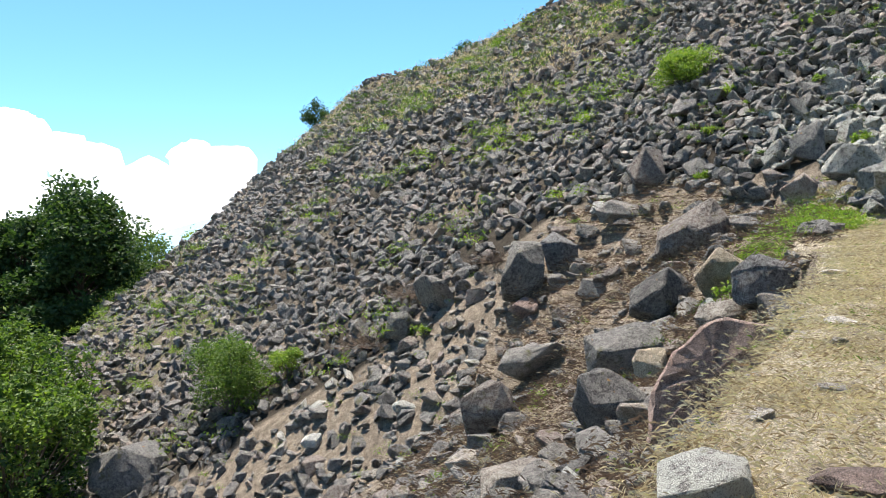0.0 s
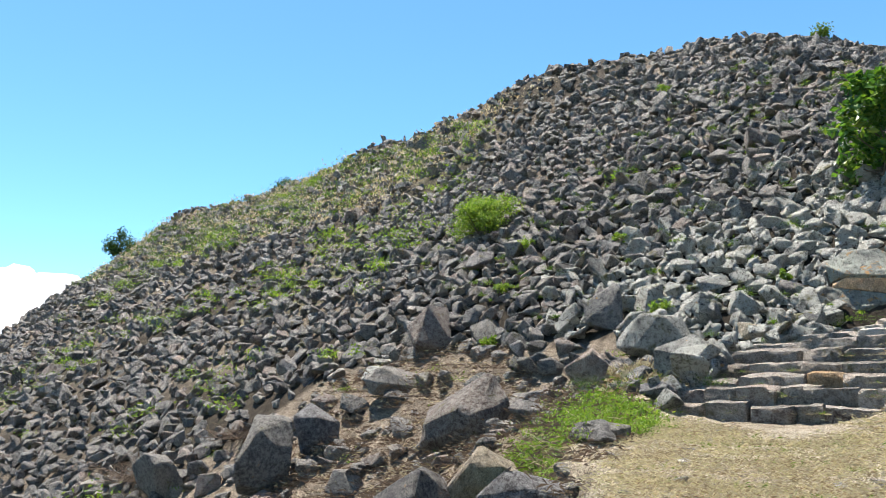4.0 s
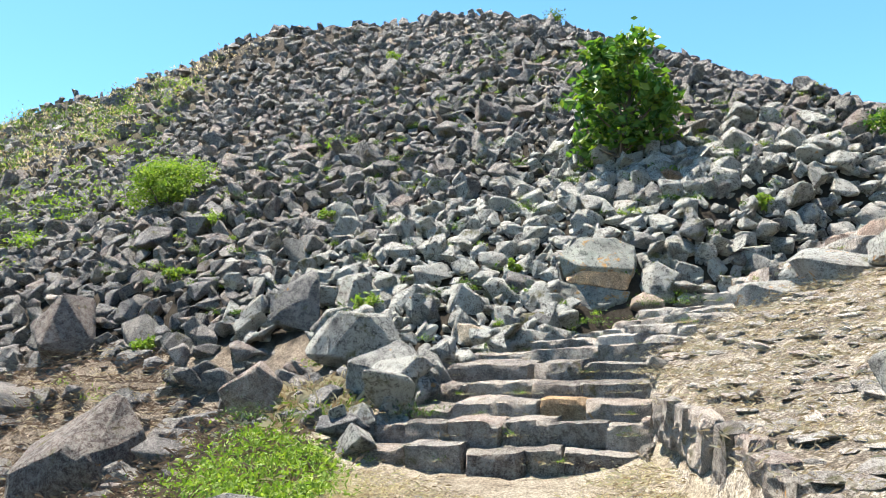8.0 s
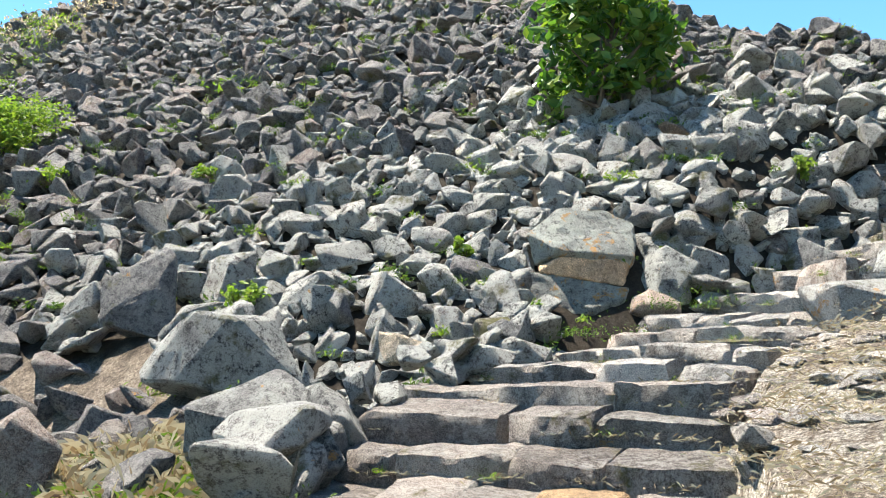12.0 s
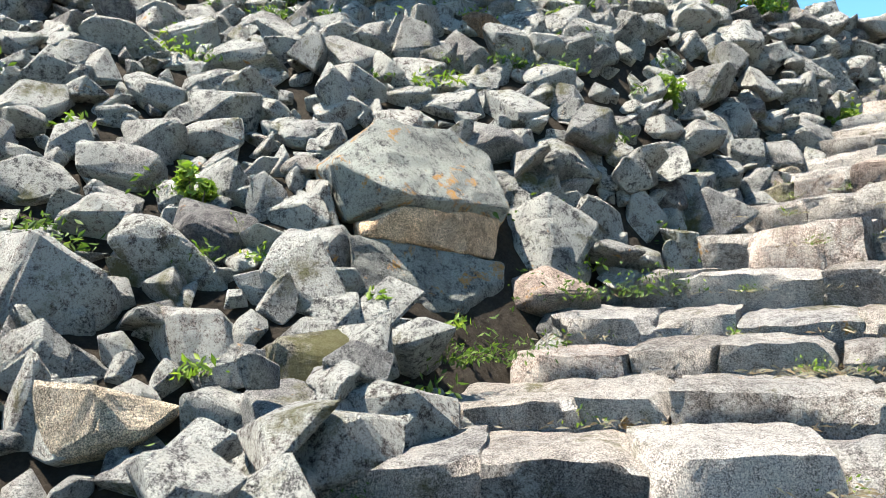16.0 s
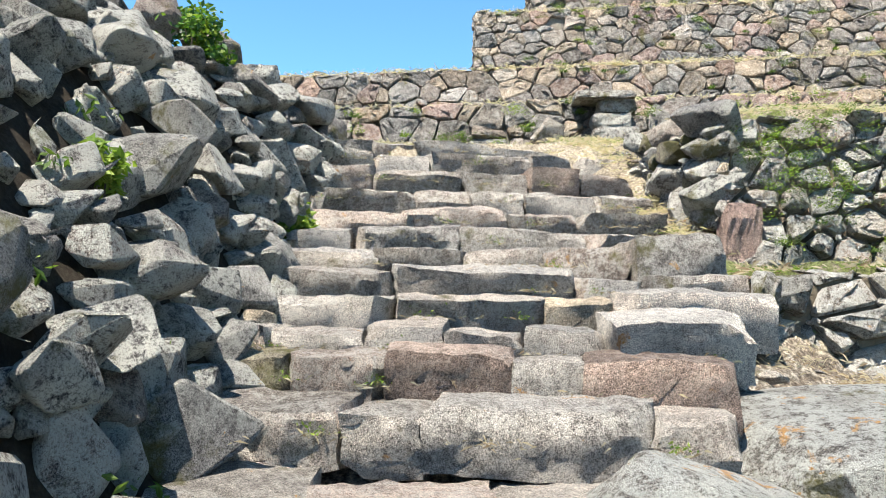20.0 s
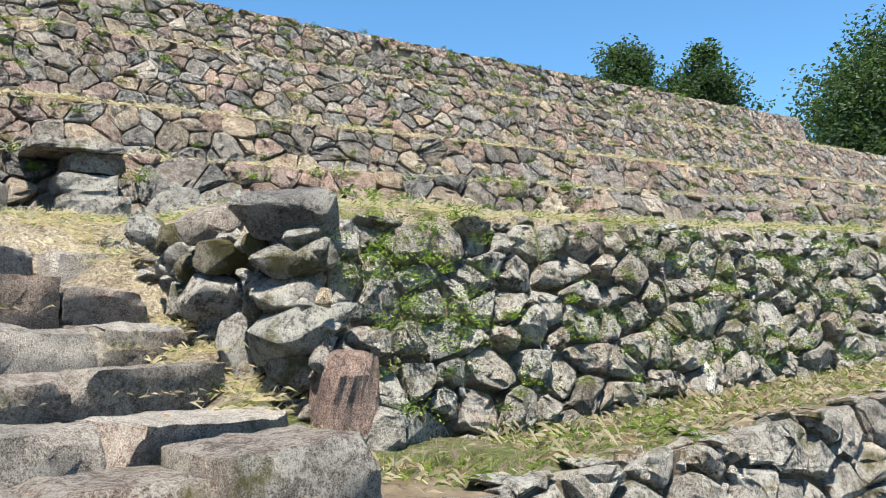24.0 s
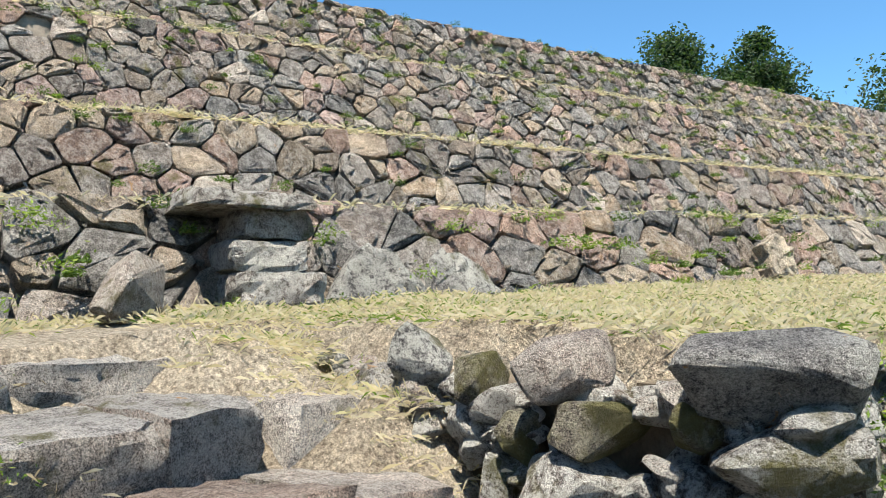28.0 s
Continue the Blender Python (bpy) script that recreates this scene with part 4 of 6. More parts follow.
# ---- rubble masonry walls ----
def clip(poly, px, py, nx_, ny_):
    out = []
    k = len(poly)
    for i in range(k):
        a, b = poly[i], poly[(i + 1) % k]
        da, db = (a[0] - px) * nx_ + (a[1] - py) * ny_, (b[0] - px) * nx_ + (b[1] - py) * ny_
        if da <= 0:
            out.append(a)
        if (da < 0 < db) or (db < 0 < da):
            w = da / (da - db)
            out.append((a[0] + (b[0] - a[0]) * w, a[1] + (b[1] - a[1]) * w))
    return out


def cells(g, length, height, size, flat=1.18):
    """Irregular cells that fill a strip, wider than high: polygons in metres."""
    L = length / flat
    step = size
    nxs, nys = max(2, round(L / step)), max(1, round(height / step))
    sx, sy = L / nxs, height / nys
    grid, big = {}, {}
    for i in range(-1, nxs + 1):
        for j in range(-1, nys + 1):
            big[i, j] = g.uniform(0, 0.5) * sx * sx
            grid[i, j] = ((i + 0.5 + 0.5 * (j % 2) + g.uniform(-0.46, 0.46)) * sx, (j + 0.5 + g.uniform(-0.4, 0.4)) * sy)
    res = []
    for (i, j), p in grid.items():
        poly = [(max(0, p[0] - 3 * sx), max(0, p[1] - 3 * sy)), (min(L, p[0] + 3 * sx), max(0, p[1] - 3 * sy)), (min(L, p[0] + 3 * sx), min(height, p[1] + 3 * sy)), (max(0, p[0] - 3 * sx), min(height, p[1] + 3 * sy))]
        if poly[1][0] <= poly[0][0] or poly[2][1] <= poly[1][1]:
            continue
        for a in range(i - 2, i + 3):
            for b in range(j - 2, j + 3):
                q = grid.get((a, b))
                if q is None or (a, b) == (i, j) or not poly:
                    continue
                dx, dy = q[0] - p[0], q[1] - p[1]
                w = 0.5 + 0.5 * (big[i, j] - big[a, b]) / max(0.3 * sx * sx, dx * dx + dy * dy)
                w = min(0.75, max(0.25, w))
                poly = clip(poly, p[0] + dx * w, p[1] + dy * w, dx, dy)
        if len(poly) >= 3:
            xs, ys = [a for a, _ in poly], [b for _, b in poly]
            if max(xs) - min(xs) > 0.25 * sx and max(ys) - min(ys) > 0.25 * sy:
                res.append([(a * flat, b) for a, b in poly])
    return res


def cell_stone(g, poly, depth, gap=0.012, lean=0.1):
    """One wall stone: a bevelled slab with a bulging, tilted front. Local: x along, y up, z out."""
    p = np.array(poly)
    mid = p.mean(0)
    keep = [0]
    for i in range(1, len(p)):
        if np.linalg.norm(p[i] - p[keep[-1]]) > 0.03:
            keep.append(i)
    p = p[keep]
    if len(p) < 3:
        return None
    nxt = np.roll(p, -1, 0)
    cut = g.uniform(0.05, 0.2)
    p = np.stack([p * (1 - cut) + nxt * cut, p * cut + nxt * (1 - cut)], 1).reshape(-1, 2)
    k = len(p)
    rel = p - mid
    rad = np.linalg.norm(rel, axis=1, keepdims=True)
    inner = rel * np.maximum(0.3, 1 - gap / rad)
    tilt = g.normal(size=2) * lean - np.array((0.0, 0.15 * lean))
    d = depth * g.uniform(0.35, 1.7)

    def ring(scale, z, jit):
        q = inner * scale + g.normal(size=inner.shape) * jit
        return np.c_[q + mid, z + (q @ tilt) * (z > 0)]
    r = float(rad.mean())
    v = np.concatenate([ring(1.0, -0.08, 0), ring(1.0, d * 0.55, 0.004), ring(1 - min(0.28, 0.035 / r), d * 0.92 + 0.004, 0.008), ring(0.6, d * 1.04 + 0.006, 0.012), [[*mid, d * 1.06 + 0.006]]])
    v[3 * k:4 * k, 2] += g.normal(size=k) * 0.07 * r
    f = []
    for i in range(k):
        j = (i + 1) % k
        for a in (0, k, 2 * k):
            f += [[a + i, a + j, a + k + j], [a + i, a + k + j, a + k + i]]
        f.append([3 * k + i, 3 * k + j, 4 * k])
    return v, f


def masonry(parent, at, origin, along, up, length, height, size, depth, mat, seed, singles=0, near_first=0.0, rise=0.0, gap=0.014, lost=0.0, tilt=0.1, chink=0.16):
    """Fills a face with fitted stones. The first 'singles' stones from 'near_first' metres on are parts, the rest one mesh."""
    g = np.random.default_rng(seed)
    along, up, origin = (np.array(a, float) for a in (along, up, origin))
    along = along / np.linalg.norm(along)
    high = np.linalg.norm(up)
    up = up / high
    out = np.cross(along, up)
    B = np.stack([along, up, out])
    heap = Heap()
    made = 0
    polys = cells(g, length, high, size)
    chinks = Heap()
    polys.sort(key=lambda p: abs(p[0][0] - near_first))
    for poly in polys:
        for q in poly:
            if g.uniform() < chink and 0.03 < q[1] < high - 0.03:
                cv_, cf_ = FAR_ROCKS[g.integers(20)]
                cw = np.array((q[0], q[1], depth * g.uniform(0.1, 0.6))) @ B + origin - at
                cw[2] += rise * q[0]
                chinks.add(cv_ @ spin(g, 0.6).T * g.uniform(0.025, 0.3 * size if size < 0.24 else 0.075) * 0.75 + cw, cf_)
        st = None if g.uniform() < lost else cell_stone(g, poly, depth, gap * g.uniform(0.4, 1.9), tilt)
        if st is None:
            continue
        v, f = st
        w = v @ B + origin - at
        w[:, 2] += rise * v[:, 0]
        if made < singles:
            link("stone", w, f, mat, parent)
            made += 1
        else:
            heap.add(w, f)
    if heap.n:
        heap.build("masonry", mat, parent)
    if chinks.n:
        chinks.build("chinking", mat, parent)


def prism(name, pts, z0, z1s, material, parent=None, at=(0, 0, 0)):
    """A solid on a plan outline; the top's height is given at each corner."""
    k = len(pts)
    at = np.array(at)
    v = [np.array((x, y, z0)) - at for x, y in pts] + [np.array((x, y, z)) - at for (x, y), z in zip(pts, z1s)]
    f = [list(range(k))[::-1], list(range(k, 2 * k))] + [[i, (i + 1) % k, k + (i + 1) % k, k + i] for i in range(k)]
    return link(name, np.array(v), f, material, parent)


def vn(v, n):
    """Plan place from the walls' own coordinates."""
    A = np.array([UV, NV])
    return np.linalg.solve(A, np.array((v, n)))


RISE = 0.042


def tier(name, label, v0, v1, n0, n1, nback, z0, z1, size, depth, mat, seed, singles, near_first, end_face=True, gap=0.014, lost=0.0, tilt=0.1, cap=0.0):
    """One battered terrace: earth core, stone face, stone left end, rough cap stones."""
    z0, z1 = z0 + RISE * (v0 + 13), z1 + RISE * (v0 + 13)
    base = vn(v0, n0)
    at = np.array((*base, z0))
    t = thing(name, label, "stone wall", "terrace walls", at=at)
    dv = (v1 - v0)
    a, b = vn(v0, n0), vn(v1, n0)
    al = np.array((*(b - a) / dv, 0.0))
    back = np.array((*(vn(v0, n0 + 1) - a), 0.0))
    up = back * (n1 - n0) + np.array((0, 0, z1 - z0))
    o = np.array((*a, z0))
    # core
    bed = -0.012 if mat is M_OLDWALL else 0.04
    c = [(v0 + 0.03, n0 + bed), (v1, n0 + bed), (v1, n1 + bed), (v0 + 0.03, n1 + bed), (v1, nback), (v0 + 0.03, nback)]
    P_ = [vn(*q) for q in c]
    zb = [z0 - 0.5, z0 - 0.5, z1 - 0.03, z1 - 0.03, z1 - 0.03, z1 - 0.03]
    rs = [RISE * (q[0] - v0) for q in c]
    V = [np.array((*p, z + r)) - at for p, z, r in zip(P_, zb, rs)] + [np.array((*P_[4], z0 - 0.5)) - at, np.array((*P_[5], z0 - 0.5)) - at]
    F = [[0, 1, 2, 3], [3, 2, 4, 5], [0, 3, 5, 7], [1, 6, 4, 2], [5, 4, 6, 7], [0, 7, 6, 1]]
    link("earth_core", np.array(V), F, M_CORE if mat is M_OLDWALL else M_MORTAR, t)
    masonry(t, at, o, al, up, dv, 0, size, depth, mat, seed, singles, near_first - v0, RISE, gap, lost, tilt)
    if end_face:
        e0 = vn(v0, nback)
        masonry(t, at, np.array((*e0, z0)), -back, (0, 0, z1 - z0), nback - n1 - 0.02, 0, size, depth, mat, seed + 1, 60, 99)
    if cap:
        g = np.random.default_rng(seed + 5)
        heap = Heap()
        top = o + up
        a_ = 0.0
        while a_ < dv:
            ln = g.uniform(0.6, 1.4) * size
            v, f = NEAR_ROCKS[g.integers(40)]
            p = top + al * (a_ + ln / 2) + np.array((0, 0, RISE * a_ - 0.03 + g.uniform(-0.02, 0.06) * cap)) + back * g.uniform(0.05, 0.16) - at
            ang = math.atan2(al[1], al[0]) + g.normal() * 0.25
            R = np.array(Euler((g.normal() * 0.1, g.normal() * 0.1, ang)).to_matrix())
            heap.add((v * np.array((ln * 0.55, g.uniform(0.12, 0.2), g.uniform(0.06, 0.13) * cap))) @ R.T + p, f)
            a_ += ln * 0.95
        heap.build("capping", mat, t)
    return t


tier("terrace_wall", "lowest terrace wall of mortared grey and pinkish rubble", -20, 16, 12.2, 12.7, 15.2, 5.45, 6.47, 0.3, 0.025, M_WALL, 31, 280, -13.5, False, 0.011, 0.01, 0.09, 0.8)
tier("terrace_wall", "second terrace wall of mixed grey and reddish rubble", -19.6, 20, 14.75, 15.3, 17.3, 6.3, 7.62, 0.27, 0.022, M_WALL, 33, 280, -13.0, True, 0.01, 0.01, 0.09, 0.8)
tier("terrace_wall", "third terrace wall of fitted rubble with weeds", -16.1, 13.5, 17.1, 17.9, 19.1, 7.5, 9.42, 0.245, 0.022, M_WALL, 35, 280, -14.0, True, 0.01, 0.01, 0.09, 0.8)
tier("terrace_wall", "top terrace wall of fitted rubble against the sky", -15.0, 9.5, 18.8, 19.3, 23, 9.2, 10.75, 0.245, 0.022, M_WALL, 37, 250, -12.0, True, 0.01, 0.01, 0.09, 0.8)
tier("retaining_wall", "old loose stone retaining wall overgrown with weeds", -14.1, 6, 9.28, 9.66, 10.2, 4.15, 5.53, 0.205, 0.06, M_OLDWALL, 39, 290, -13.0, True, 0.018, 0.0, 0.2, 0.8)
tier("retaining_wall", "low retaining wall of dark lichen covered stones", -14.25, 2, 8.28, 8.46, 9.0, 3.35, 4.3, 0.27, 0.08, M_OLDWALL, 41, 80, -14.0, True, 0.018, 0.0, 0.14, 0.8)

# ---- single boulders ----
def gz(x, y):
    return float(ground(np.array([x]), np.array([y]))[0])


def boulder(name, label, x, y, w, h, d, mat, seed, turn=0.0, lean=(0, 0), sink=0.12, points=14, level=3, group="", z=None):
    """A single angular boulder standing on the ground: w across, d deep, h high."""
    g = np.random.default_rng(seed)
    v, f = rock(g, level, max(points + 3, 17), (1.0, 1.0, 1.0), 0.05)
    R = np.array(Euler((radians(lean[0]), radians(lean[1]), radians(turn))).to_matrix())
    v = v - (v.max(0) + v.min(0)) / 2
    v = v / (v.max(0) - v.min(0)) * np.array((w, d, h))
    v = v @ R.T
    base = gz(x, y) if z is None else z
    v[:, 2] -= v[:, 2].min() + sink * h
    ob = link(name, v, f, mat)
    ob.location = (x, y, base)
    return tagged(ob, label, "boulder", group)


FACE = -34.0
EARLY = -8.0
boulder("boulder", "large lichen covered grey boulder beside the lowest steps", 8.42, 13.0, 0.95, 0.8, 0.8, M_NEAR, 3, FACE, (0, 8), 0.12, 15)
boulder("boulder", "long grey boulder with lichen at the mound's foot", 8.98, 14.75, 1.36, 0.82, 0.8, M_NEAR, 8, FACE, (0, 10), 0.14, 16)
boulder("standing_slab", "upright grey stone slab leaning on the rubble", 8.72, 16.2, 0.78, 1.0, 0.3, M_RUBBLE, 12, FACE, (-12, 4), 0.1, 10)
boulder("boulder", "small pointed grey rock among grass", 7.03, 13.45, 0.62, 0.58, 0.45, M_STEP, 14, FACE, (0, -24), 0.12, 10)
boulder("boulder", "low black pitted rock at the stairs' corner", 7.35, 12.0, 0.5, 0.32, 0.4, M_DARK, 15, FACE, (0, 0), 0.15, 14)
boulder("boulder", "big dark grey boulder sunk in dry grass", 5.6, 15.35, 1.75, 1.2, 1.1, M_RUBBLE, 17, FACE, (0, -20), 0.15, 13)
boulder("boulder", "tan split boulder beside green weeds", 5.05, 12.5, 1.0, 1.0, 0.7, M_TAN, 19, EARLY, (0, -18), 0.1, 10)
boulder("boulder", "black pitted volcanic boulder at the path's edge", 4.79, 10.33, 1.15, 0.95, 0.8, M_DARK, 22, EARLY, (0, 6), 0.1, 16)
boulder("boulder", "grey white lichened boulder below the path", 1.95, 8.7, 0.92, 0.88, 0.70, M_RUBBLE, 24, EARLY, (0, -20), 0.12, 12)
boulder("boulder", "long flat boulder with pale lichen", 3.0, 11.46, 1.32, 0.81, 0.77, M_RUBBLE, 26, EARLY, (0, -14), 0.15, 12)
boulder("boulder", "rounded grey boulder in dead grass", 4.28, 13.45, 1.32, 0.88, 0.79, M_RUBBLE, 28, EARLY, (0, -24), 0.12, 14)
boulder("boulder", "low brown grey boulder at the path's edge", 4.29, 10.75, 0.88, 0.55, 0.6, M_STEP, 30, EARLY, (0, 0), 0.12, 14)
boulder("boulder", "small ochre mossy stone", 3.1, 10.55, 0.52, 0.5, 0.4, M_TAN, 31, EARLY, (0, 0), 0.1, 12)
boulder("boulder", "flat pale stone in dead grass", 2.1, 8.0, 0.5, 0.38, 0.45, M_STEP, 33, EARLY, (0, -15), 0.12, 12)
boulder("boulder", "tall leaning dark boulder with a mossy foot", 2.62, 18.2, 1.05, 1.6, 0.8, M_RUBBLE, 35, EARLY, (0, 18), 0.1, 10)
boulder("boulder", "dark rock with a lichened cap", 3.55, 18.55, 0.92, 1.0, 0.7, M_DARK, 37, EARLY, (0, 0), 0.1, 12)
boulder("boulder", "small broken rock at the tall boulder's foot", 2.45, 17.7, 0.7, 0.55, 0.5, M_RED, 38, EARLY, (0, 8), 0.1, 12)
boulder("boulder", "flat pale slab on the dry slope", 5.15, 18.6, 1.3, 0.6, 0.8, M_RUBBLE, 39, EARLY, (0, 4), 0.12, 10)
boulder("boulder", "dark squarish boulder at the rubble's edge", 6.05, 19.3, 1.0, 1.1, 0.8, M_RUBBLE, 41, EARLY, (0, 4), 0.1, 14)
boulder("boulder", "dark broken boulder in dead weeds", 0.55, 20.5, 1.0, 1.2, 0.9, M_RUBBLE, 43, EARLY, (0, -20), 0.12, 11)
boulder("boulder", "dark rock in dead weeds", -0.4, 20.3, 0.8, 0.9, 0.6, M_RUBBLE, 44, EARLY, (0, 10), 0.1, 11)
boulder("boulder", "jagged grey rock on the dry slope", 1.0, 13.0, 1.05, 0.95, 0.7, M_RUBBLE, 46, EARLY, (0, -16), 0.12, 11)
boulder("boulder", "long low rocks on the dry slope", 2.2, 15.1, 1.5, 0.75, 0.8, M_RUBBLE, 50, EARLY, (0, -8), 0.12, 13)
boulder("boulder", "white broken stone on the slope", -2.65, 18.5, 0.6, 0.38, 0.4, M_WHITE, 45, EARLY, (0, 10), 0.1, 9)
boulder("boulder", "grey lichened stone at the path", 0.62, 2.42, 0.42, 0.24, 0.36, M_NEAR, 47, EARLY, (0, 0), 0.2, 14)
boulder("boulder", "pinkish flat stone below the path", 0.7, 7.65, 0.98, 0.42, 0.6, M_STEP, 48, EARLY, (0, -6), 0.2, 12)
boulder("boulder", "reddish flat stone in the path", 1.25, 2.3, 0.42, 0.09, 0.34, M_RED, 49, EARLY, (0, 0), 0.3, 14)
boulder("boulder", "grey flat stone trodden into the path", 2.9, 6.6, 0.6, 0.2, 0.45, M_STEP, 51, EARLY, (0, 0), 0.3, 14)
boulder("boulder", "leaning grey rock on the dry bank", 8.3, 7.0, 1.0, 0.62, 0.6, M_NEAR, 53, -40, (0, -34), 0.2, 9)
boulder("rock_outcrop", "flat lichened outcrop with orange spots beside the steps", 12.15, 10.72, 0.85, 0.6, 0.7, M_OUTCROP, 55, -60, (0, -6), 0.4, 18)
boulder("rock_outcrop", "lichened outcrop with orange spots beside the steps", 12.68, 10.3, 1.0, 0.62, 0.8, M_OUTCROP, 56, -75, (4, 6), 0.4, 18)
boulder("rock_outcrop", "low lichened bedrock beside the steps", 12.45, 10.0, 1.0, 0.5, 0.8, M_OUTCROP, 60, -30, (0, 0), 0.4, 18)
boulder("rock_outcrop", "broad grey outcrop with orange lichen below the low wall", 13.0, 9.05, 1.7, 0.6, 1.4, M_OUTCROP, 57, -60, (0, -4), 0.45, 22)
boulder("rock_outcrop", "brown bedrock hump on the dry bank", 12.4, 8.6, 1.6, 0.5, 1.2, M_STEP, 58, -60, (0, 0), 0.3, 16)
boulder("boulder", "small brown rock below the split block", 12.27, 12.66, 0.5, 0.36, 0.36, M_BROWN, 63, -70, (0, 12), 0.1, 12, z=2.9)
boulder("squared_stone", "weathered squared masonry block in the bushes", -8.05, 22.05, 2.2, 1.6, 1.6, M_RUBBLE, 67, 15, (0, 0), 0.15, 24)


def slab(name, label, outline, thick, mat, at, turn, lean, seed):
    """A flat broken slab: an outline in metres (x across, z up) with thickness and chipped edges."""
    g = np.random.default_rng(seed)
    pts_ = []
    for i, a in enumerate(outline):
        b = outline[(i + 1) % len(outline)]
        for w in (0, 0.33, 0.66):
            pts_.append((a[0] + (b[0] - a[0]) * w + g.normal() * 0.012, a[1] + (b[1] - a[1]) * w + g.normal() * 0.012))
    k = len(pts_)
    mid = np.mean(pts_, axis=0)
    v, f = [], []
    for sc, yy in ((0.94, -thick / 2), (1.0, -thick / 3), (1.0, thick / 3), (0.9, thick / 2)):
        for p in pts_:
            q = mid + (np.array(p) - mid) * sc
            v.append((q[0] + g.normal() * 0.006, yy + g.normal() * 0.012, q[1]))
    for r_ in range(3):
        for i in range(k):
            j = (i + 1) % k
            f.append([r_ * k + i, r_ * k + j, (r_ + 1) * k + j, (r_ + 1) * k + i])
    for r_, yy in ((0, -thick / 2), (3, thick / 2)):
        ring = []
        for sc in (0.55,):
            for i in range(k):
                p = np.array(v[r_ * k + i])
                c3 = np.array((mid[0], yy, mid[1]))
                ring.append(len(v))
                v.append(tuple(c3 + (p - c3) * sc + np.array((0, g.normal() * 0.012, 0))))
        v.append((mid[0], yy, mid[1]))
        c = len(v) - 1
        for i in range(k):
            j = (i + 1) % k
            q = [r_ * k + i, ring[i], ring[j], r_ * k + j]
            t3 = [ring[i], c, ring[j]]
            f += [q, t3] if r_ == 0 else [q[::-1], t3[::-1]]
    R = np.array(Euler((radians(lean[0]), radians(lean[1]), radians(turn))).to_matrix())
    ob = link(name, np.array(v) @ R.T, f, mat)
    ob.location = at
    return tagged(ob, label, "stone slab")


slab("fallen_slab", "large reddish brown stone slab leaning at the path's edge", [(-0.55, -0.25), (-0.5, 0.2), (-0.28, 0.55), (-0.04, 0.76), (0.18, 0.85), (0.6, 0.76), (0.54, 0.56), (0.34, 0.26), (0.14, 0.0), (-0.2, -0.25)], 0.24, M_RED, (2.08, 5.9, -0.36), -14, (-14, 0), 71)

# the big block split across, with a raw orange break
blk = thing("split_block", "huge lichened grey block split across with an orange break", "boulder", at=(12.12, 13.42, 2.88))


def hewn(name, mat, corners, seed, label="", worn=0.016, rough=0.009):
    """A broken block: the hull of its corners with worn edges and an uneven skin, turned with the split block."""
    g2 = np.random.default_rng(seed)
    bm = bmesh.new()
    for c in corners:
        bm.verts.new(c)
    bmesh.ops.convex_hull(bm, input=bm.verts[:])
    bmesh.ops.delete(bm, geom=[q for q in bm.verts if not q.link_faces], context="VERTS")
    bmesh.ops.dissolve_limit(bm, angle_limit=0.12, verts=bm.verts[:], edges=bm.edges[:])
    bmesh.ops.bevel(bm, geom=bm.edges[:], offset=worn, segments=2, affect="EDGES", profile=0.5)
    bmesh.ops.triangulate(bm, faces=bm.faces[:])
    for _ in range(3):
        long_ = [e for e in bm.edges if e.calc_length() > 0.07]
        bmesh.ops.subdivide_edges(bm, edges=long_, cuts=1)
        bmesh.ops.triangulate(bm, faces=bm.faces[:])
    bm.normal_update()
    ph = Vector(g2.uniform(0, 50, 3))
    for q in bm.verts:
        n1, n2 = noise.noise(q.co * 3.5 + ph), noise.noise(q.co * 11.0 + ph)
        q.co = q.co + q.normal * (0.022 * n1 + 2 * rough * n2)
    bm.verts.index_update()
    v = np.array([q.co[:] for q in bm.verts])
    f = [[q.index for q in p.verts] for p in bm.faces]
    bm.free()
    R = np.array(pose(0, 0, 0, 0, 0, -56).to_3x3())
    return link(name, v @ R.T, f, mat, blk, label)


hewn("upper_block", M_BLOCK, [(-0.2, -0.12, 1.23), (0.25, 0.12, 1.2), (0.52, 0.22, 1.1), (0.57, 0.12, 0.9), (0.54, -0.15, 0.7), (-0.15, -0.5, 0.75), (-0.46, -0.38, 0.94), (-0.55, 0.15, 1.0),
                              (-0.5, 0.2, 0.6), (0.5, 0.4, 0.6), (0.45, 0.45, 1.0), (-0.4, -0.34, 0.64), (0.46, -0.06, 0.58)], 81, "upper half with grey green lichen and orange spots")
hewn("broken_face", M_ORANGE, [(-0.36, -0.42, 0.62), (-0.12, -0.45, 0.7), (0.5, -0.11, 0.66), (0.43, -0.17, 0.4), (0.1, -0.36, 0.46), (-0.36, -0.47, 0.55), (-0.4, 0.3, 0.7), (0.5, 0.35, 0.66), (-0.4, 0.3, 0.4), (0.45, 0.3, 0.36)], 82, "raw ochre broken face", 0.02, 0.01)
hewn("lower_block", M_BLOCK, [(-0.43, -0.52, 0.57), (0.46, -0.2, 0.38), (0.44, -0.27, 0.28), (0.15, -0.5, 0.17), (-0.35, -0.65, 0.1), (-0.42, -0.62, 0.3), (-0.4, 0.3, 0.5), (0.5, 0.3, 0.4), (-0.35, -0.55, -0.3), (0.3, -0.2, -0.3), (0.4, 0.3, -0.3), (-0.4, 0.3, -0.3)], 83, "lower half with grey blue lichen")
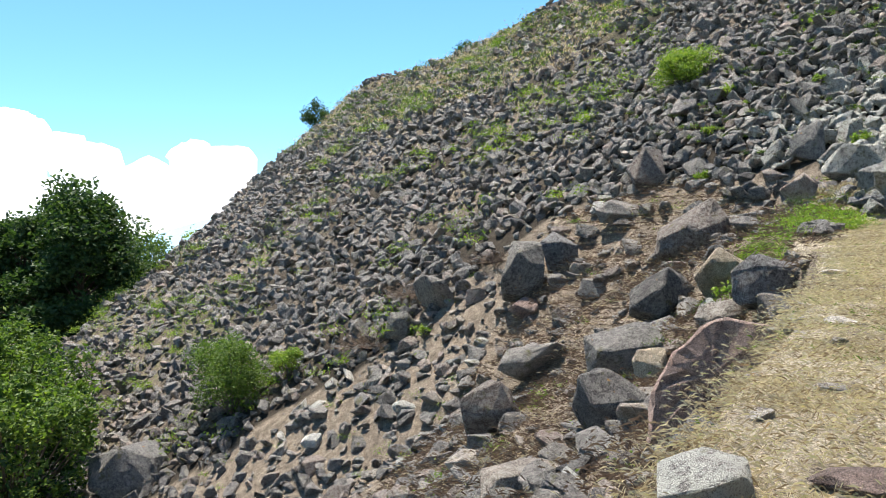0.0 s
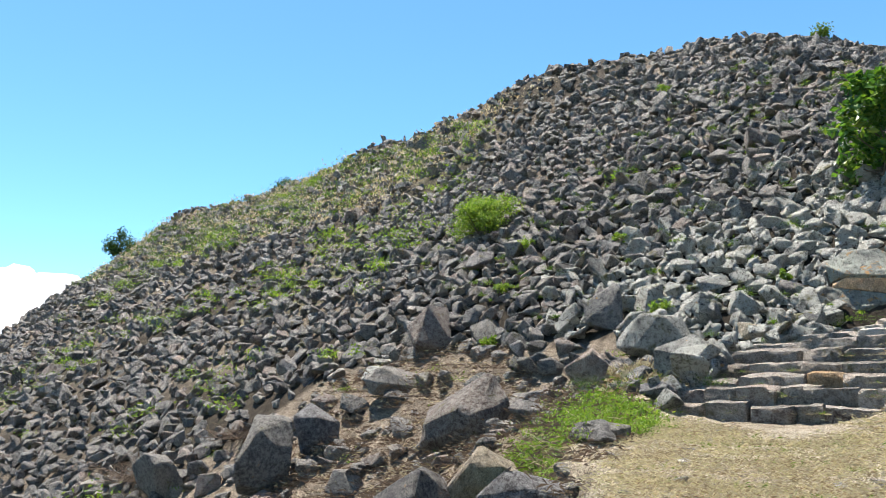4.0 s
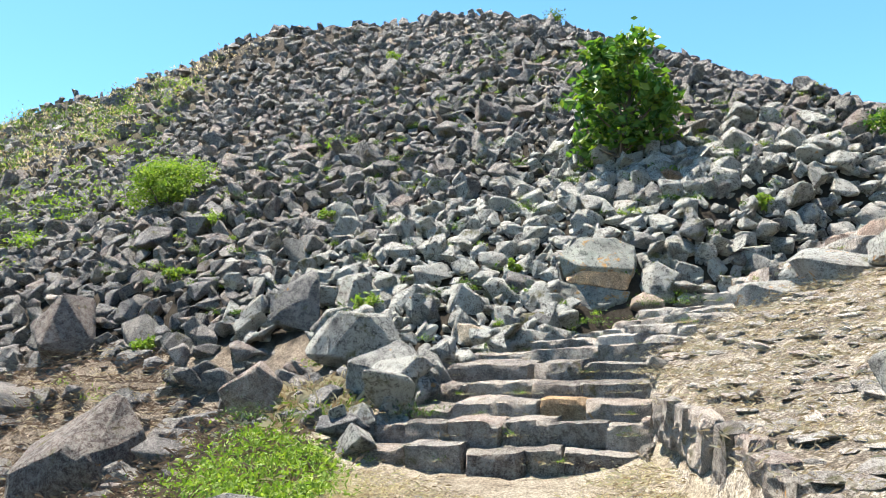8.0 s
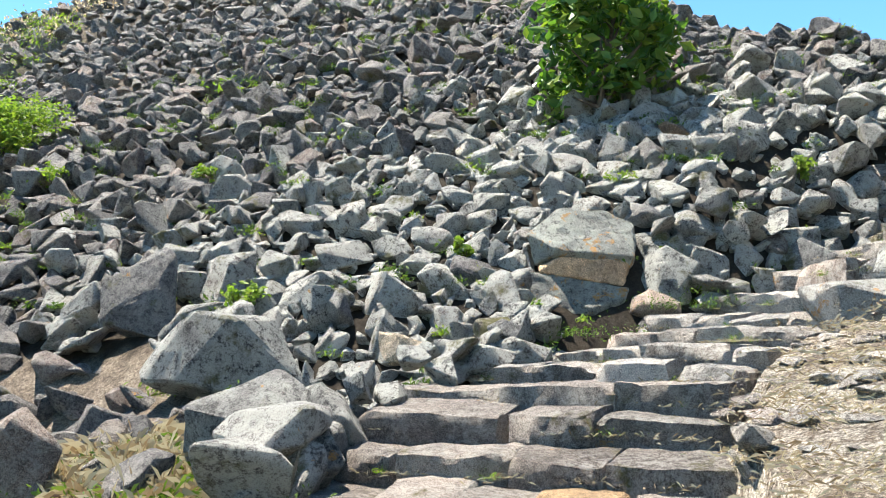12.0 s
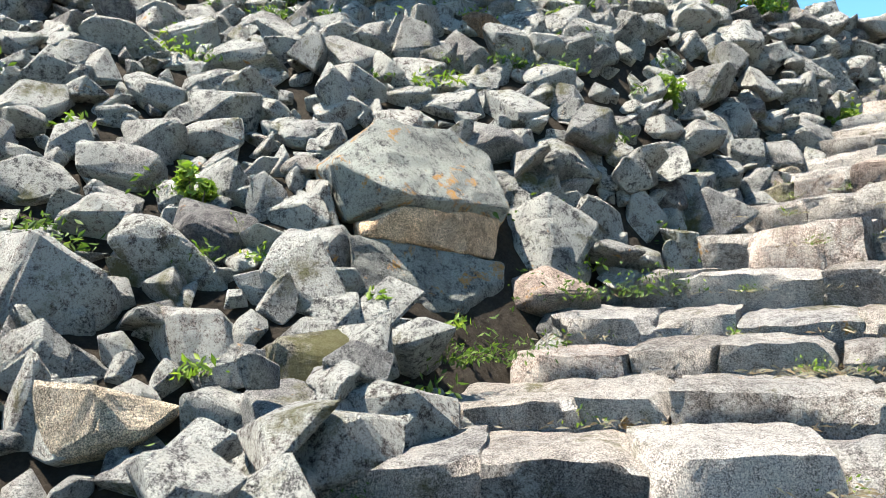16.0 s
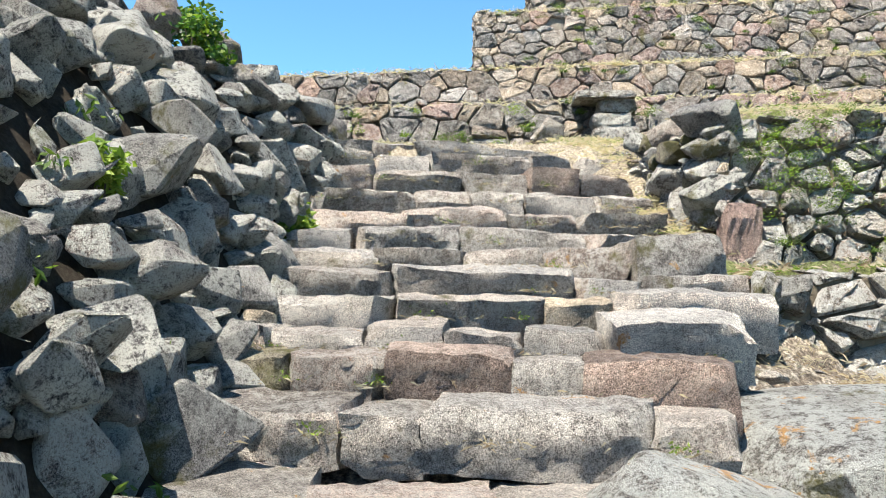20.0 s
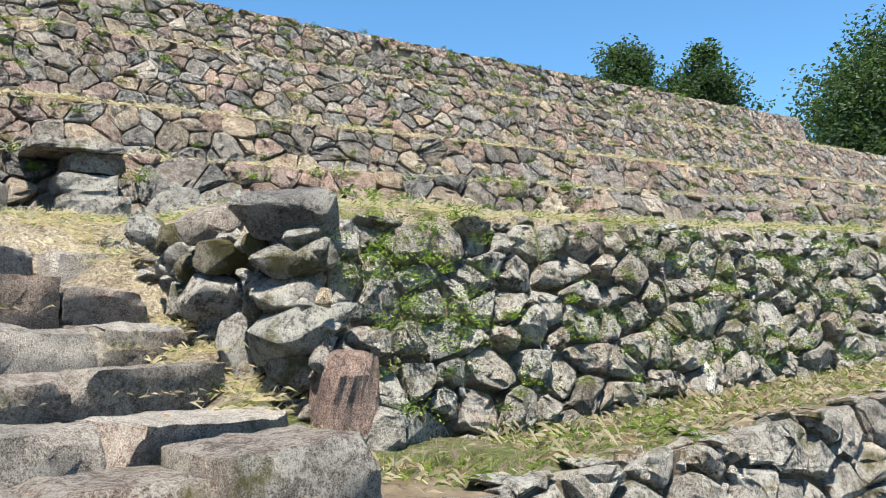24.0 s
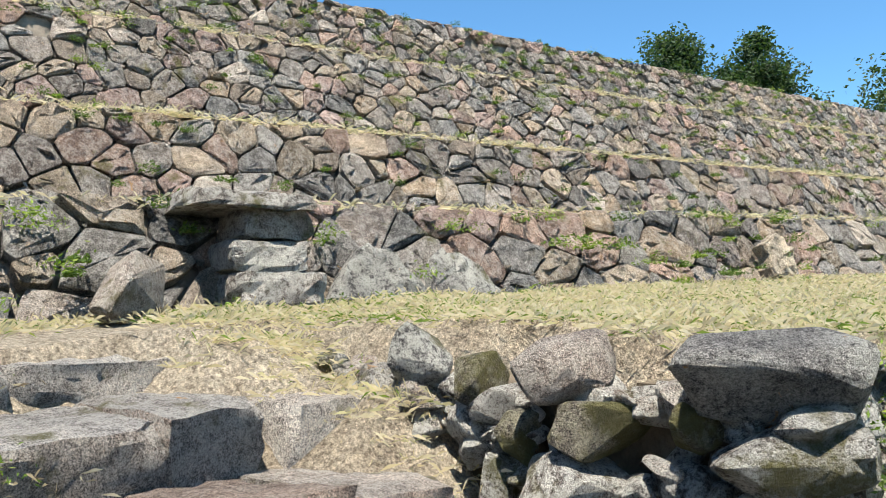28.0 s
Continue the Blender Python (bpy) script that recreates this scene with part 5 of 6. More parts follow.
hewn("left_flank", M_NEAR, [(-0.5, -0.3, 0.85), (-0.72, 0.0, 0.6), (-0.62, 0.2, 0.95), (-0.45, 0.25, 0.95), (-0.42, -0.3, 0.5), (-0.6, -0.1, 0.2), (-0.4, 0.3, 0.2), (-0.38, -0.35, 0.3)], 84, "dark grey broken flank")

# ---- kerb of upright stones along the bank ----
kerb = thing("bank_edging", "row of upright grey edging stones along the dry bank", "stone edging", at=(8.3, 9.2, 1.2))
g = np.random.default_rng(91)
for k in range(21):
    s_ = 5.6 + k * 0.345
    c_ = 1.6 - 0.1 * float(smooth(s_, 11.0, 12.5)) + 0.03 * math.sin(k * 2.1)
    x, y = 0.6 * s_ + 0.8 * c_, 0.8 * s_ - 0.6 * c_
    v, f = block_mesh(g, g.uniform(0.32, 0.5), g.uniform(0.14, 0.2), g.uniform(0.36, 0.46), (6, 3, 6), 0.016, 0.22)
    R = np.array(Euler((radians(g.normal() * 3), radians(g.normal() * 3 - 6), math.atan2(0.8, 0.6))).to_matrix())
    zt = gz(x + 0.25, y - 0.19) + g.uniform(-0.06, 0.0)
    link("edging_stone", v @ R.T + np.array((x, y, zt)) - np.array((8.3, 9.2, 1.2)), f, M_STEP, kerb)

for k in range(26):
    w = g.uniform(-0.25, 1.5)
    x, y = 8.75 + 0.91 * w + 0.1, 9.85 + 0.73 * w - 0.12 - g.uniform(0, 0.3)
    v, f = NEAR_ROCKS[g.integers(40)]
    link("edging_stone", v @ spin(g, 0.3).T * g.uniform(0.08, 0.16) + np.array((x, y, 1.5 + 0.5 * w + g.uniform(-0.25, 0.4))) - np.array((8.3, 9.2, 1.2)), f, M_STEP, kerb)

# ---- stones lying on the slopes ----
g = np.random.default_rng(95)
loose = Heap()
count = 0
for _ in range(4200):
    x, y = g.uniform(-9, 9), g.uniform(3, 21)
    s_, c_ = 0.6 * x + 0.8 * y, 0.8 * x - 0.6 * y
    if c_ > -1.7 or is_rubble(np.array([x]), np.array([y]))[0] or s_ > 19.5 or y < 5 or math.hypot(x - 6.2, y - 12.0) < 1.3:
        continue
    p_keep = 0.5 * (math.hypot(x - 7.0, y - 14.8) < 2.3) + 0.22 + 0.45 * (y > 15) + 0.25 * (c_ > -4) + 0.35 * (x < 1)
    if g.uniform() > p_keep * 1.15:
        continue
    size = 0.07 + 0.34 * g.uniform() ** 1.9
    v, f = NEAR_ROCKS[g.integers(40)]
    z = gz(x, y) + size * 0.18
    turn = spin(g, 0.35)
    if size > 0.16 and count < 280:
        me = bpy.data.meshes.new("fallen_stone")
        me.from_pydata((v @ turn.T * size).tolist(), [], f.tolist())
        me.materials.append((M_RUBBLE, M_RUBBLE, M_NEAR, M_RUBBLE, M_STEP)[int(g.integers(5))])
        ob = new("fallen_stone", me)
        ob.location = (x, y, z)
        tagged(ob, "angular grey fallen stone lying on dry earth", "stone", "fallen stones")
        count += 1
    else:
        loose.add(v @ turn.T * size + np.array((x, y, z)), f)
tagged(loose.build("loose_stones", M_RUBBLE), "small angular stones lying on the dry slope", "stones")
loose = Heap()
# flat stones showing through the dry bank
for _ in range(2500):
    s_, c_ = g.uniform(5, 17), g.uniform(1.6, 8)
    x, y = 0.6 * s_ + 0.8 * c_, 0.8 * s_ - 0.6 * c_
    if NV[0] * x + NV[1] * y > 8.3 or (y > y_right(np.array(x)) - 0.1 and x > 9):
        continue
    size = 0.045 + 0.15 * g.uniform() ** 2.0
    v, f = NEAR_ROCKS[g.integers(40)]
    loose.add((v * np.array((1, 1, 0.5))) @ spin(g, 0.1).T * size + np.array((x, y, gz(x, y))), f)
for _ in range(90):
    s_, c_ = g.uniform(0, 13), g.uniform(-1.5, 1.3)
    if abs(c_) < 0.5:
        continue
    x, y = 0.6 * s_ + 0.8 * c_, 0.8 * s_ - 0.6 * c_
    size = g.uniform(0.05, 0.2)
    v, f = NEAR_ROCKS[g.integers(40)]
    loose.add((v * np.array((1, 1, 0.5))) @ spin(g, 0.12).T * size + np.array((x, y, gz(x, y))), f)
tagged(loose.build("gravel", M_TREAD), "small stones scattered on dry earth", "stones")

# ---- stones stacked at the end of the retaining wall beside the stairs ----
STACK_AT = np.array((15.5, 8.0, 4.2))
stack = thing("wall_end", "tumbled end of the retaining wall in big mossy stones", "stone wall", "terrace walls", at=STACK_AT)
prism("earth_core", [(16.95, 7.28), (15.0, 7.84), (15.1, 7.5), (16.8, 6.6)], 3.6, (5.5, 5.3, 5.35, 5.55), M_CORE, stack, STACK_AT)
laid(stack, STACK_AT, 16.49, 7.51, 5.56, 0.22, 0.23, -159, 0, M_NEAR, swell=1.14)
laid(stack, STACK_AT, 15.87, 7.68, 5.52, 0.32, 0.22, -159, 0, M_STEP, swell=1.14)
laid(stack, STACK_AT, 15.24, 7.85, 5.50, 0.50, 0.26, -159, 4, M_NEAR, swell=1.14)
laid(stack, STACK_AT, 16.20, 7.60, 5.46, 0.18, 0.20, -159, 0, M_MOSSY, swell=1.14)
laid(stack, STACK_AT, 16.05, 7.65, 5.28, 0.15, 0.18, -159, 0, M_MOSSY, swell=1.14)
laid(stack, STACK_AT, 15.74, 7.72, 5.32, 0.31, 0.17, -159, 0, M_MOSSY, swell=1.14)
laid(stack, STACK_AT, 15.82, 7.68, 5.10, 0.39, 0.26, -159, 5, M_OLDWALL, swell=1.14)
laid(stack, STACK_AT, 15.17, 7.88, 5.27, 0.41, 0.19, -159, -8, M_OLDWALL, swell=1.14)
laid(stack, STACK_AT, 15.19, 7.87, 5.10, 0.35, 0.19, -159, 0, M_OLDWALL, swell=1.14)
laid(stack, STACK_AT, 15.11, 7.88, 4.91, 0.52, 0.25, -159, -10, M_NEAR, swell=1.14)
laid(stack, STACK_AT, 15.57, 7.77, 4.81, 0.28, 0.37, -159, 8, M_OLDWALL, swell=1.14)
laid(stack, STACK_AT, 15.86, 7.70, 4.89, 0.14, 0.15, -159, 0, M_OLDWALL, swell=1.14)
laid(stack, STACK_AT, 16.14, 7.62, 5.10, 0.13, 0.21, -159, 0, M_OLDWALL, swell=1.14)
laid(stack, STACK_AT, 15.19, 7.87, 4.71, 0.30, 0.18, -159, 15, M_OLDWALL, swell=1.14)
laid(stack, STACK_AT, 15.47, 7.82, 5.06, 0.10, 0.16, -159, 0, M_MOSSY, swell=1.14)
laid(stack, STACK_AT, 15.44, 7.82, 5.36, 0.14, 0.16, -159, 0, M_MOSSY, swell=1.14)
laid(stack, STACK_AT, 14.93, 7.97, 5.06, 0.09, 0.09, -159, 0, M_TAN, swell=1.14)
laid(stack, STACK_AT, 16.26, 7.59, 5.31, 0.15, 0.17, -159, 0, M_OLDWALL, swell=1.14)
laid(stack, STACK_AT, 14.97, 7.96, 4.76, 0.12, 0.13, -159, 0, M_OLDWALL, swell=1.14)
laid(stack, STACK_AT, 15.46, 7.81, 4.53, 0.21, 0.19, -159, 0, M_OLDWALL, swell=1.14)
laid(stack, STACK_AT, 15.74, 7.73, 4.52, 0.23, 0.20, -159, 0, M_OLDWALL, swell=1.14)
laid(stack, STACK_AT, 16.47, 7.53, 5.41, 0.17, 0.14, -159, 0, M_STEP, swell=1.14)
g = np.random.default_rng(99)
# small stones wedged between the big ones, and along the edge of the top steps
for k in range(90):
    w = g.uniform()
    x, y = 16.62 - 1.67 * w, 7.42 + 0.47 * w
    size = g.uniform(0.05, 0.13)
    v, f = rock(g, 2, 14, (1.0, 0.75, 0.66), 0.06)
    link("stone", v @ spin(g, 0.3).T * size + np.array((x, y + g.uniform(-0.02, 0.04), g.uniform(4.3 + 1.1 * (1 - w), 5.45))) - STACK_AT, f, M_OLDWALL, stack)
for k in range(14):
    x = 16.55 + 0.05 * k + g.uniform(-0.05, 0.05)
    size = g.uniform(0.08, 0.14)
    v, f = rock(g, 3, 14, (1.0, 0.75, 0.66), 0.06)
    link("stone", v @ spin(g, 0.25).T * size + np.array((x, 7.6 - 0.46 * (x - 16.4) - g.uniform(0.0, 0.16), 5.34 + 0.25 * (x - 16.4) + g.uniform(-0.05, 0.03))) - STACK_AT, f, M_OLDWALL, stack)


def cut_stone(name, label, x, y, z, w, d, h, mat, seed, turn, lean=(0, 0), category="stone block"):
    """A worn squared stone: its base at z, centred on x, y."""
    g2 = np.random.default_rng(seed)
    v, f = block_mesh(g2, w, d, h, (7, 4, 4), 0.012, 0.3)
    v = v - np.array((w / 2, d / 2, -h))
    k = 1 - 0.12 * g2.uniform(0.3, 1.0, 2) * (v[:, 2:] / h)
    v[:, :2] *= k
    R = np.array(Euler((radians(lean[0]), radians(lean[1]), radians(turn))).to_matrix())
    ob = link(name, v @ R.T, f, mat)
    ob.location = (x, y, z)
    return tagged(ob, label, category)


WALL_TURN = math.degrees(math.atan2(-0.88, -0.475))
cut_stone("corner_stone", "pinkish pitted corner stone at the retaining wall's foot", 14.93, 7.82, 4.3, 0.3, 0.28, 0.52, M_RED, 114, WALL_TURN)
boulder("wall_stone", "white quartz stone at the foot of the wall", 13.5, 5.42, 0.22, 0.3, 0.16, M_WHITE, 115, -60, (0, 12), 0.05, 10, z=4.36)

# ---- stub of a second stair against the terrace wall ----
def on_wall(v, n, z):
    return (*vn(v, n), z)


cut_stone("ledge_stone", "flat grey slab jutting from the terrace wall", *on_wall(-14.55, 12.42, 6.29), 0.68, 0.5, 0.1, M_OLDWALL, 121, WALL_TURN)
boulder("boulder", "smooth brown stone leaning on the terrace wall", *vn(-15.2, 12.2), 0.62, 0.4, 0.32, M_STEP, 122, -62, (0, -32), 0.1, 12, z=5.76)
cut_stone("wall_block", "mossy block under the flat slab", *on_wall(-14.42, 12.42, 6.13), 0.44, 0.4, 0.17, M_OLDWALL, 123, WALL_TURN + 4)
cut_stone("wall_block", "lichened block under the flat slab", *on_wall(-14.46, 12.38, 5.96), 0.46, 0.44, 0.18, M_NEAR, 124, WALL_TURN - 3)
cut_stone("wall_block", "grey block at the foot of the terrace wall", *on_wall(-14.45, 12.36, 5.74), 0.54, 0.46, 0.23, M_OLDWALL, 125, WALL_TURN)
slab("wall_slab", "large triangular grey stone in the terrace wall", [(-0.36, 0.0), (-0.1, 0.33), (0.02, 0.4), (0.16, 0.34), (0.36, 0.02)], 0.16, M_NEAR, on_wall(-13.76, 12.32, 5.78), WALL_TURN, (-24, 0), 130)
slab("wall_slab", "pointed grey stone in the terrace wall", [(-0.29, 0.0), (-0.25, 0.2), (-0.14, 0.36), (0.1, 0.3), (0.28, 0.02)], 0.16, M_NEAR, on_wall(-13.1, 12.33, 5.8), WALL_TURN, (-24, 0), 132)
slab("wall_slab", "pale flat stone in the terrace wall", [(-0.2, 0.0), (-0.24, 0.3), (0.0, 0.42), (0.22, 0.3), (0.16, 0.02)], 0.14, M_TAN, (15.32, 2.5, 5.98), WALL_TURN, (-12, 0), 131)

# ---- plants ----
def leaf_cloud(g, pts_, size, mat, name, parent=None, long=1.9, up=0.3, label="", stuff=True):
    """One small folded leaf at each point, turned at random."""
    n = len(pts_)
    a = g.normal(size=(n, 3))
    a[:, 2] = a[:, 2] * 0.6 + up
    a /= np.linalg.norm(a, axis=1, keepdims=True)
    b = np.cross(a, g.normal(size=(n, 3)))
    b /= np.linalg.norm(b, axis=1, keepdims=True) + 1e-9
    c = np.cross(a, b)
    s_ = (size * g.uniform(0.6, 1.3, n))[:, None]
    w = s_ / long
    V = np.stack([pts_ - a * s_ * 0.5, pts_ + b * w * 0.5 + c * w * 0.15, pts_ + a * s_ * 0.5, pts_ - b * w * 0.5 + c * w * 0.15], 1).reshape(-1, 3)
    i = np.arange(n) * 4
    F = np.concatenate([np.stack([i, i + 1, i + 2], -1), np.stack([i, i + 2, i + 3], -1)])
    ob = link(name, V, F, mat, parent, label)
    if stuff:
        ob["kind"] = "stuff"
    return ob


def tube(heap, p0, p1, r0, r1, k=6):
    p0, p1 = np.array(p0, float), np.array(p1, float)
    d = p1 - p0
    d = d / (np.linalg.norm(d) + 1e-9)
    a = np.cross(d, (0.3, 0.9, 0.2))
    a /= np.linalg.norm(a)
    b = np.cross(d, a)
    ang = np.linspace(0, 2 * math.pi, k, endpoint=False)
    ring = np.outer(np.cos(ang), a) + np.outer(np.sin(ang), b)
    v = np.concatenate([p0 + ring * r0, p1 + ring * r1])
    f = [[i, (i + 1) % k, k + (i + 1) % k] for i in range(k)] + [[i, k + (i + 1) % k, k + i] for i in range(k)]
    heap.add(v, f)


def blob_points(g, n, centres, radii, shell=0.5):
    """Points in a union of uneven clumps, more of them near the outside."""
    k = g.integers(len(centres), size=n)
    d = g.normal(size=(n, 3))
    d /= np.linalg.norm(d, axis=1, keepdims=True)
    r = g.uniform(0, 1, n) ** shell
    wob = 1 + 0.18 * np.sin(d[:, :1] * 5 + k[:, None]) + 0.15 * np.sin(d[:, 2:] * 7 + 2 * k[:, None])
    return np.array(centres)[k] + d * r[:, None] * wob * np.array(radii)[k]


def tree(name, label, at, height, width, trunk_h, mat, leaf, n, seed, clumps=26, flat=0.75, category="tree", top_heavy=0.0, pointy=0.0):
    g = np.random.default_rng(seed)
    t = thing(name, label, category, at=at)
    wood = Heap()
    tip = np.array((g.normal() * 0.05 * width, g.normal() * 0.05 * width, height * 0.75))
    r0 = 0.022 * height + 0.01
    knee = np.array((g.normal() * 0.04 * width, g.normal() * 0.04 * width, trunk_h))
    tube(wood, (0, 0, -0.3), knee, r0 * 1.2, r0 * 0.8, 8)
    tube(wood, knee, tip, r0 * 0.8, r0 * 0.25, 8)
    crown_h = height - trunk_h
    cs, rs = [], []
    for i in range(clumps):
        u = (i + 0.5) / clumps
        zz = trunk_h + crown_h * (0.1 + 0.83 * u)
        prof = math.sin(math.pi * min(1, (0.18 + 0.74 * u))) ** 0.7
        prof = prof * (1 - pointy) + pointy * (1.05 - u)
        ang = i * 2.4 + g.normal() * 0.4
        rr = width / 2 * prof * g.uniform(0.35, 0.85)
        c = np.array((math.cos(ang) * rr, math.sin(ang) * rr, zz + g.normal() * 0.03 * height))
        q = width * g.uniform(0.12, 0.2)
        cs.append(c)
        rs.append((q, q, q * flat))
        root = knee + (tip - knee) * min(0.95, max(0.0, u - 0.15))
        tube(wood, root, c, r0 * 0.35, r0 * 0.08, 5)
    wood.build("trunk", M_BARK, t)["kind"] = ""
    leaf_cloud(g, blob_points(g, n, cs, rs), leaf, mat, "crown", t)
    return t


def bush(name, label, at, w, h, mat, leaf, n, seed, clumps=14, category="bush", depth=None):
    g = np.random.default_rng(seed)
    t = thing(name, label, category, at=at)
    wood = Heap()
    cs, rs = [], []
    for i in range(clumps):
        ang, rr = g.uniform(0, 6.28), math.sqrt(g.uniform()) * (0.36 if clumps < 30 else 0.47)
        u = g.uniform(0.15, 0.82) * (1 - 0.6 * rr)
        c = np.array((math.cos(ang) * rr * w, math.sin(ang) * rr * (depth or w), u * h))
        q = g.uniform(0.15, 0.26) if clumps < 30 else g.uniform(0.05, 0.13)
        cs.append(c)
        rs.append((q * w, q * (depth or w), q * h))
        tube(wood, (c[0] * 0.15, c[1] * 0.15, -0.1), c, 0.012 * h + 0.004, 0.004, 4)
    wood.build("stem", M_BARK, t)["kind"] = ""
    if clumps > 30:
        # light painted into the leaf colour: low clumps mostly dark, top clumps lighter
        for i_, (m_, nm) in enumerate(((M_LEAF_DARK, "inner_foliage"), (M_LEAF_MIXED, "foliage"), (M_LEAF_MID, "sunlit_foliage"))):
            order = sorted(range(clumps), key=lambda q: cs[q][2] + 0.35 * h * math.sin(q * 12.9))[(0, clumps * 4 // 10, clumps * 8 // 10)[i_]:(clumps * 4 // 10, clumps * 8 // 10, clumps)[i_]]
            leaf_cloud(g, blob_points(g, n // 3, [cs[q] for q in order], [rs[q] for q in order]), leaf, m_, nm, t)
    else:
        leaf_cloud(g, blob_points(g, n, cs, rs), leaf, mat, "foliage", t)
    return t


def mz(x, y):
    return gz(x, y) + 0.1


tree("small_tree", "small broadleaf tree with glossy leaves growing from the rubble", (14.35, 14.8, mz(14.35, 14.8) - 0.25), 2.45, 2.5, 0.2, M_LEAF_BROAD, 0.21, 2300, 201, 26, 0.9)
bush("shrub", "bright green shrub growing among the grey stones", (8.6, 23.1, mz(8.6, 23.1)), 2.0, 1.35, M_LEAF_BRIGHT, 0.075, 8000, 203, 20)
bush("shrub", "green shrub at the foot of the rubble slope", (-5.3, 22.6, mz(-5.3, 22.6)), 2.9, 2.5, M_LEAF_MID, 0.085, 13000, 205, 20)
bush("shrub", "bright weedy shrub beside a larger bush", (-3.6, 22.5, mz(-3.6, 22.5)), 1.3, 0.9, M_LEAF_BRIGHT, 0.07, 2600, 206, 10)
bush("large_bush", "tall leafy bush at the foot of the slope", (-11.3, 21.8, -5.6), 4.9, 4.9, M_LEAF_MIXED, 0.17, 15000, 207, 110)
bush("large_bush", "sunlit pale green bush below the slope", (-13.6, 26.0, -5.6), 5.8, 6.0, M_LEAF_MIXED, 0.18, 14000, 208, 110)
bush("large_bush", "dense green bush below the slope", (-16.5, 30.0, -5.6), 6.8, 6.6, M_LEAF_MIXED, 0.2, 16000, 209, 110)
tree("large_tree", "big dark spreading tree with dense crown", (-18.3, 47.5, -6.0), 11.6, 8.6, 2.0, M_LEAF_DARK, 0.32, 30000, 211, 60)
tree("large_tree", "big dark spreading tree with dense crown", (-22.6, 49.0, -6.0), 10.2, 6.0, 2.0, M_LEAF_DARK, 0.3, 20000, 212, 40)
tree("large_tree", "tall thin tree with open crown", (-30, 47, -6.0), 9.6, 8.0, 3.0, M_LEAF_MID, 0.26, 9000, 213, 30)
tree("large_tree", "rounded green tree behind the slope", (-21.0, 66.0, -6.0), 9.6, 9.0, 1.5, M_LEAF_MID, 0.3, 12000, 214, 36)
tree("large_tree", "rounded green tree behind the slope", (-15.5, 67.5, -6.0), 9.6, 7.5, 1.5, M_LEAF_BRIGHT, 0.28, 8000, 215, 30)
for tx, ty, th, tw in ((-36, 52, 9.0, 8.0), (-33, 62, 9.5, 9.0), (-42, 60, 9.5, 9.0), (-27, 60, 8.5, 7.0)):
    tree("large_tree", "dark green tree in the wood below the slope", (tx, ty, -6.0), th, tw, 1.2, M_LEAF_DARK, 0.32, 9000, int(tx * -7), 26)
bush("skyline_bush", "small dark rounded bush on the mound's edge", (-6.3, 68.5, mz(-6.3, 68.5) - 0.5), 3.0, 3.3, M_LEAF_DARK, 0.16, 5000, 217, 14)
bush("skyline_bush", "small dark bush on the mound's edge", (5.3, 53.5, mz(5.3, 53.5) - 0.2), 2.3, 1.7, M_LEAF_DARK, 0.12, 3000, 218, 10)
bush("skyline_bush", "pale grassy bush near the mound's summit", (22.3, 25.2, mz(22.3, 25.2) - 0.2), 1.4, 0.9, M_LEAF_MID, 0.09, 1500, 219, 8)
for px_, py_, pw_, ph_ in ((9.38, 15.3, 0.5, 0.42), (8.8, 20.5, 0.6, 0.5), (11.3, 14.3, 0.28, 0.26), (7.72, 19.36, 0.45, 0.3), (14.42, 12.2, 0.3, 0.32), (15.56, 24.9, 0.7, 0.5), (16.1, 10.85, 0.3, 0.35), (6.9, 18.0, 0.5, 0.35), (10.2, 18.3, 0.45, 0.3), (4.75, 11.6, 0.6, 0.5), (0.2, 19.6, 0.8, 0.45)):
    bush("weed", "bright green leafy weed growing between stones", (px_, py_, mz(px_, py_)), pw_, ph_, M_LEAF_BRIGHT, 0.07, 260, int(px_ * 100), 8, "weed")["group"] = "single weeds"
bush("shrub", "leafy shrub on top of the stones beside the wall", (16.75, 11.55, mz(16.75, 11.55)), 0.75, 0.6, M_LEAF_BROAD, 0.06, 1500, 220, 9)
tree("conifer", "tall dark green conifer behind the terraces", (21.2, -34.5, 5.5), 15.4, 9.0, 5.0, M_LEAF_PINE, 0.24, 38000, 221, 70, 0.8, pointy=0.6)
tree("conifer", "tall dark green conifer behind the terraces", (17.0, -35.5, 5.5), 14.9, 8.0, 5.0, M_LEAF_PINE, 0.24, 34000, 222, 60, 0.8, pointy=0.6)
tree("conifer", "broad dark green conifer at the terraces' end", (7.6, -30.0, 5.5), 12.6, 14.0, 1.5, M_LEAF_PINE, 0.24, 80000, 223, 110, 0.6, pointy=0.3)
tree("conifer", "broad dark green conifer at the terraces' end", (-1.0, -33.0, 5.5), 16.0, 12.0, 1.5, M_LEAF_PINE, 0.3, 24000, 224, 60, 0.6, pointy=0.3)

# ---- weeds among the stones ----
g = np.random.default_rng(301)


def weeds(name, label, spots, mat, leaf, each, spread, up, category="weeds", tall=1.0):
    P_ = []
    for x, y, z in spots:
        k = int(each * g.uniform(0.5, 1.5))
        q = g.normal(size=(k, 3)) * spread * g.uniform(0.5, 1.4)
        q[:, 2] = np.abs(q[:, 2]) * 0.7 * tall
        P_.append(q + np.array((x, y, z)))
    ob = leaf_cloud(g, np.concatenate(P_), leaf, mat, name, None, 2.8, up)
    return tagged(ob, label, category, kind="stuff")


def random_spots(n, x0, x1, y0, y1, test, lift=0.12):
    res = []
    while len(res) < n:
        x, y = g.uniform(x0, x1), g.uniform(y0, y1)
        if test(x, y):
            res.append((x, y, gz(x, y) + lift))
    return res


